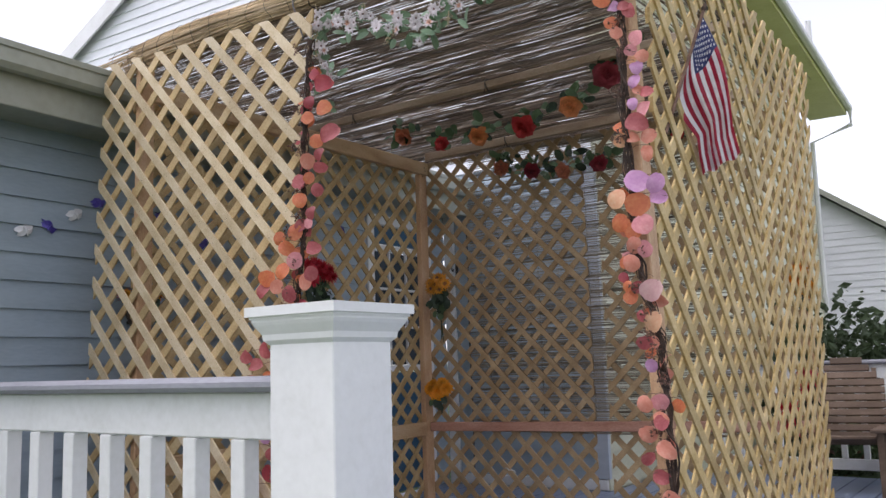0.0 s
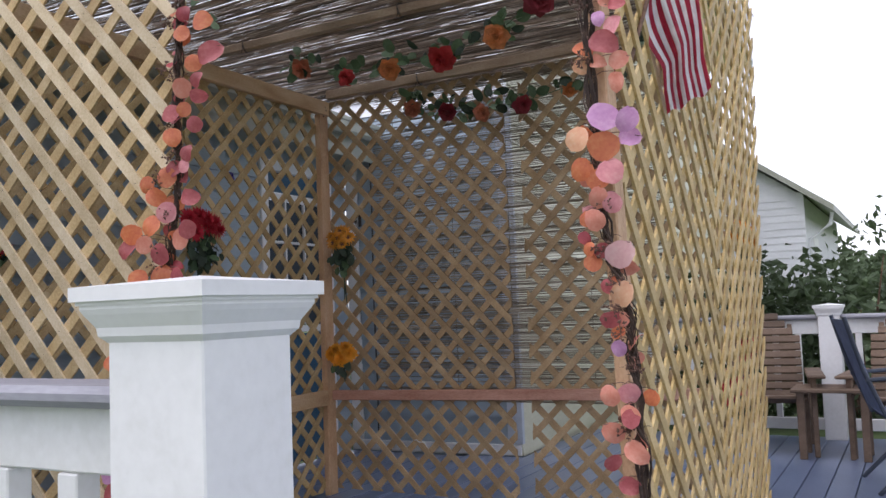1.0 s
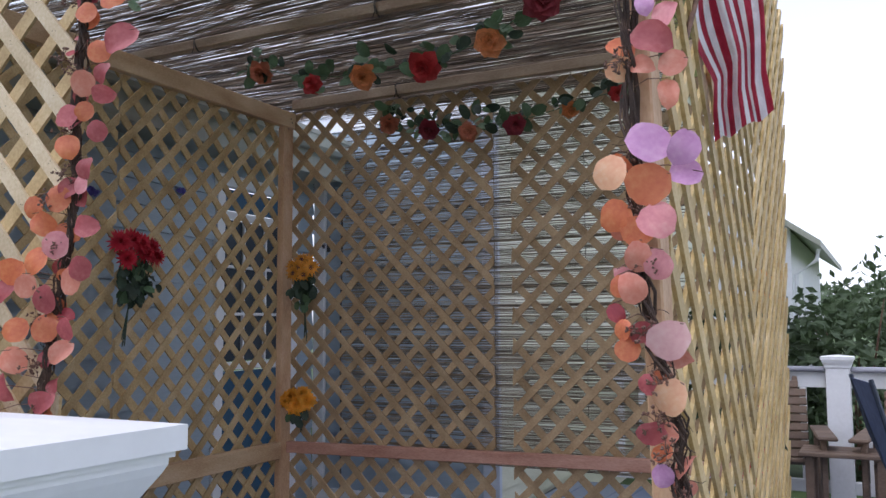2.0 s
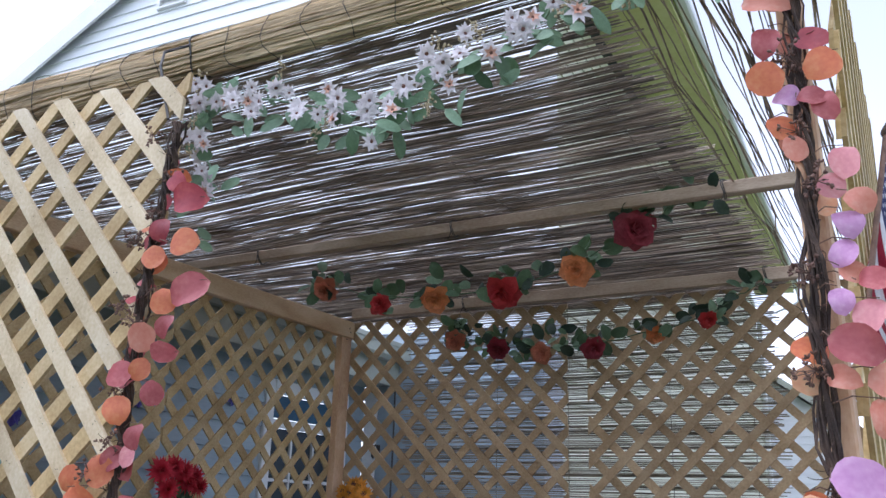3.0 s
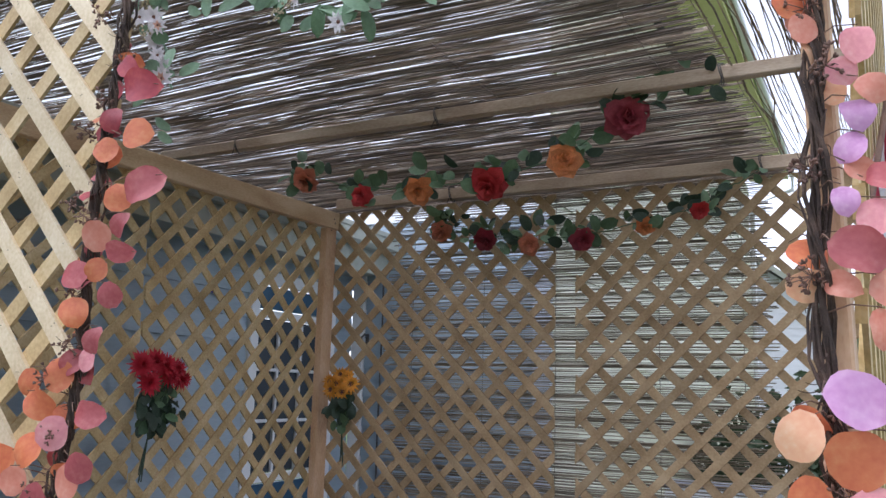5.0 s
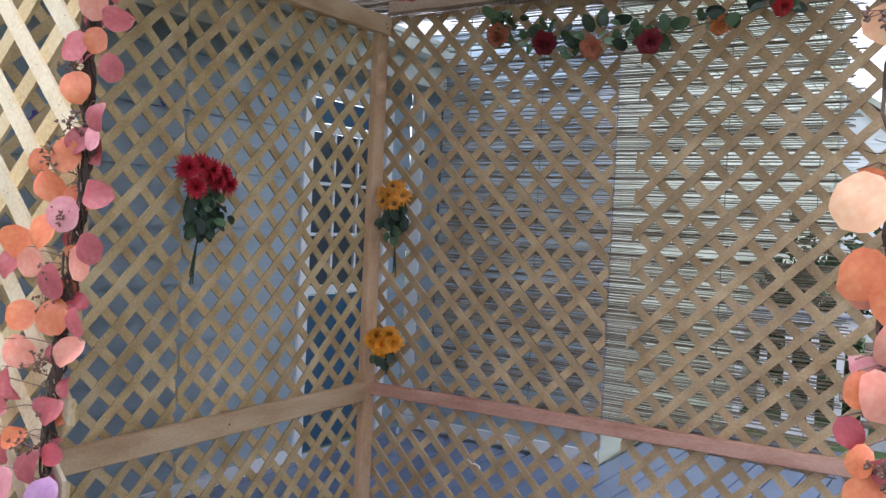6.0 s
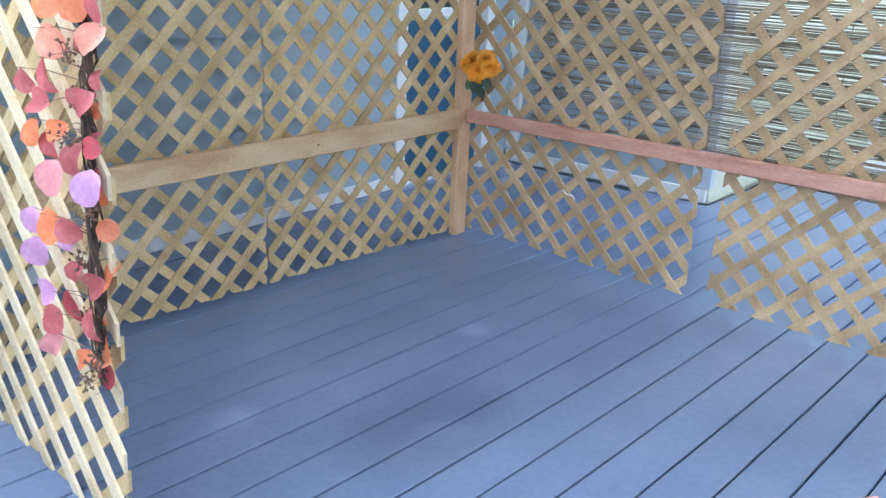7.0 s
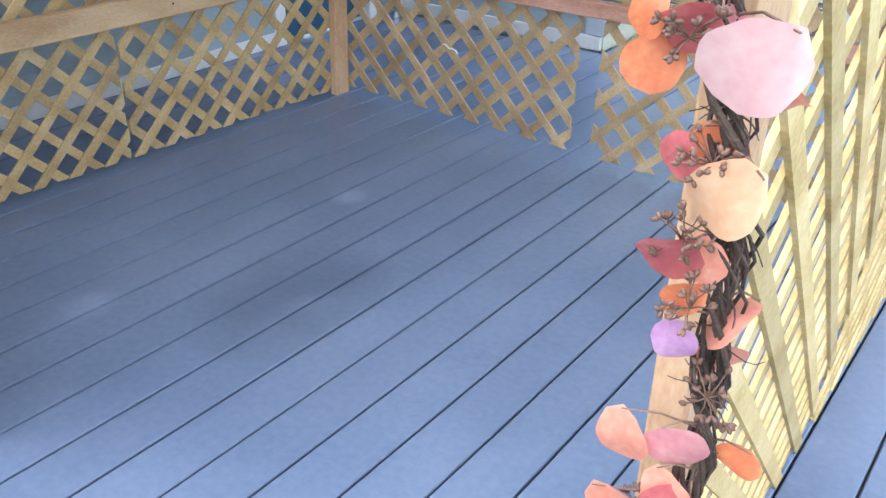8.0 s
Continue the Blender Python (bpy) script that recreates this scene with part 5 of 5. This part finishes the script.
for lo, hi in (((-0.14, -0.1, 0.006), (-0.132, 0.12, 0.06)), ((0.132, -0.1, 0.006), (0.14, 0.12, 0.06)), ((-0.131, 0.112, 0.006), (0.131, 0.12, 0.06))):
    part("rim", bar_bm(lo, hi, 0.002), M_BLUEPL, pan)
part("handle", bar_bm((-0.018, 0.121, 0.03), (0.018, 0.26, 0.05), 0.008), M_BLUEPL, pan)

# a white twist tie on the back lattice and a dark hook on the siding
tie = thing("twist_tie", "white twist tie knotted round a back lattice slat", "twist tie", m=pose(0.66, -0.014, 0.34))
v, f = tube([(-0.045, 0, 0.012), (-0.03, -0.004, 0.016), (-0.008, -0.005, 0.002), (0.012, -0.004, 0.004), (0.03, -0.003, -0.002), (0.038, -0.002, -0.014)], 0.0032, 6)
solid("wire", v, f, M_WHITE, tie, smooth=True)
hook = thing("wall_hook", "black iron hanging hook screwed to the pale casing", "hook", m=HOUSE @ pose(0.16, -0.034, 1.90))
part("back_plate", bar_bm((-0.014, -0.008, -0.06), (0.014, 0.0, 0.06), 0.003), M_TWIST, hook)
v, f = tube([(0, -0.006, 0.04), (0.004, -0.05, 0.055), (0.008, -0.095, 0.03), (0.006, -0.1, -0.02), (0.002, -0.075, -0.035), (0, -0.06, -0.012)], 0.007, 8)
solid("arm", v, f, M_TWIST, hook, smooth=True)

# a bent metal clip lies by the screen
clip_ob = thing("metal_clip", "small bent metal clip on the deck boards", "clip", m=pose(0.93, -2.38, 0.004))
v, f = tube([(-0.02, 0, 0), (0.0, 0.004, 0.004), (0.02, 0.0, 0.002), (0.022, 0.008, 0.006)], 0.003, 5)
solid("wire", v, f, M_EAVE, clip_ob)

# ---- garden and distance ----
M_HEDGE = plain("hedge_leaf", (0.085, 0.125, 0.055), 0.6, 0.2, 0.5)
M_HEDGE_Y = plain("autumn_leaf", (0.22, 0.20, 0.05), 0.6, 0.2, 0.4)


def shrub(name, centre, size, count, material, label, seed, leaf=0.07):
    rng = random.Random(seed)
    ob = thing(name, label, "shrub", "garden shrubs", m=Matrix.Translation(centre))
    stems = []
    for k in range(9):
        a = rng.uniform(0, 6.28)
        tip = Vector((math.cos(a) * size[0] * 0.6, math.sin(a) * size[1] * 0.6, size[2] * rng.uniform(0.5, 0.95)))
        stems.append(tube([(0.1 * math.cos(a), 0.1 * math.sin(a), 0), tip * 0.5 + Vector((0, 0, 0.1)), tip], [0.03, 0.018, 0.006], 5))
    v, f = gather(stems)
    tagged(solid("branch_growth", v, f, M_TWIG, ob), kind="stuff")
    verts, faces = [], []
    for i in range(count):
        d = Vector((rng.gauss(0, 1), rng.gauss(0, 1), rng.gauss(0, 1))).normalized()
        lump = 1 + 0.28 * noise.noise(d * 2.1 + Vector((seed, 0, 0))) + 0.15 * noise.noise(d * 5.0)
        p = Vector((d.x * size[0], d.y * size[1], size[2] * 0.52 + d.z * size[2] * 0.5)) * (lump * rng.uniform(0.72, 1.04))
        turn = Euler((rng.uniform(0, 6.28), rng.uniform(0, 6.28), rng.uniform(0, 6.28))).to_matrix()
        s = leaf * rng.uniform(0.6, 1.3)
        base = len(verts)
        verts += [p + turn @ Vector(q) for q in ((0, -s, 0), (s * 0.5, 0, s * 0.15), (0, s, 0), (-s * 0.5, 0, s * 0.15))]
        faces.append((base, base + 1, base + 2, base + 3))
    tagged(solid("foliage", verts, faces, material, ob), kind="stuff")
    return ob


for i, (x, y, sx, sz, m) in enumerate(((1.4, 6.6, 1.1, 2.0, M_HEDGE), (2.7, 6.9, 1.2, 2.1, M_HEDGE), (4.0, 7.2, 1.2, 1.7, M_HEDGE), (5.5, 7.8, 1.3, 1.65, M_HEDGE), (7.2, 8.6, 1.5, 1.7, M_HEDGE_Y), (9.2, 9.5, 1.6, 1.8, M_HEDGE))):
    shrub("garden_shrub", (x, y, -0.45), (sx, 0.9, sz), 3600, m, "dense green shrub behind the deck railing" if m is M_HEDGE else "yellowing autumn shrub behind the deck", 70 + i)
for i, (x, y, s) in enumerate(((6, 70, 7), (16, 76, 8), (27, 70, 7), (-6, 80, 8), (40, 66, 8), (54, 60, 8), (68, 45, 8))):
    shrub("distant_tree", (x, y, -0.45), (s, s * 0.7, s * 0.75), 2600, M_HEDGE_Y if i % 3 == 1 else M_HEDGE, "hazy distant tree on the rise behind the gardens", 90 + i, 0.45)["category"] = "tree"

# neighbouring house
M_NWALL = node_material("white_siding", (0.72, 0.73, 0.74), (0.68, 0.69, 0.70), (0.76, 0.77, 0.78), (2, 2, 8), 0.5, 0.1, 60, 0.03)
neighbour = thing("neighbour_house", "white sided house with a grey roof beyond the hedge", "house", m=pose(1.25, 16, -0.45))
bm = bmesh.new()
profile = [(-9.2, 0.0), (0.0, 0.0), (0.0, 3.75), (-4.6, 7.05), (-9.2, 3.75)]
for y in (0.0, 9.0):
    bm.faces.new([bm.verts.new((x, y, z)) for x, z in (profile if y == 0 else profile[::-1])])
bm.verts.ensure_lookup_table()
bm.verts.index_update()
front, back = bm.verts[:5], list(reversed(bm.verts[5:]))
for i in range(5):
    j = (i + 1) % 5
    bm.faces.new((front[i], back[i], back[j], front[j]))
bmesh.ops.recalc_face_normals(bm, faces=bm.faces[:])
part("wall", bm, M_NWALL, neighbour)
clapboards(neighbour, 0, 0.0, 6.9, 0.16, M_NWALL, lambda z: ((-9.2 if z < 3.75 else -9.2 + (z - 3.6) * 1.394, 0.0 if z < 3.75 else -(z - 3.6) * 1.394),), -0.01, -1.0)
for a, b in (((0.62, 3.35), (-4.6, 7.1)), ((-4.6, 7.1), (-9.8, 3.35))):
    verts = [(x, y, z + up) for up in (0.0, 0.14) for y in (-0.35, 9.3) for x, z in (a, b)]
    solid("roof", verts, [(0, 2, 3, 1), (4, 5, 7, 6), (0, 1, 5, 4), (2, 6, 7, 3), (0, 4, 6, 2), (1, 3, 7, 5)], M_EAVE, neighbour, "grey roof slope")
part("window", bar_bm((0.005, 1.2, 1.2), (0.05, 2.2, 2.9), 0.01), M_WHITE, neighbour, "white framed window")
v, f = tube([(0.55, 0.1, 3.35), (0.5, 0.1, 3.1), (0.08, 0.1, 2.8), (0.08, 0.1, 0.0)], 0.045, 6)
solid("downspout", v, f, M_NWALL, neighbour)
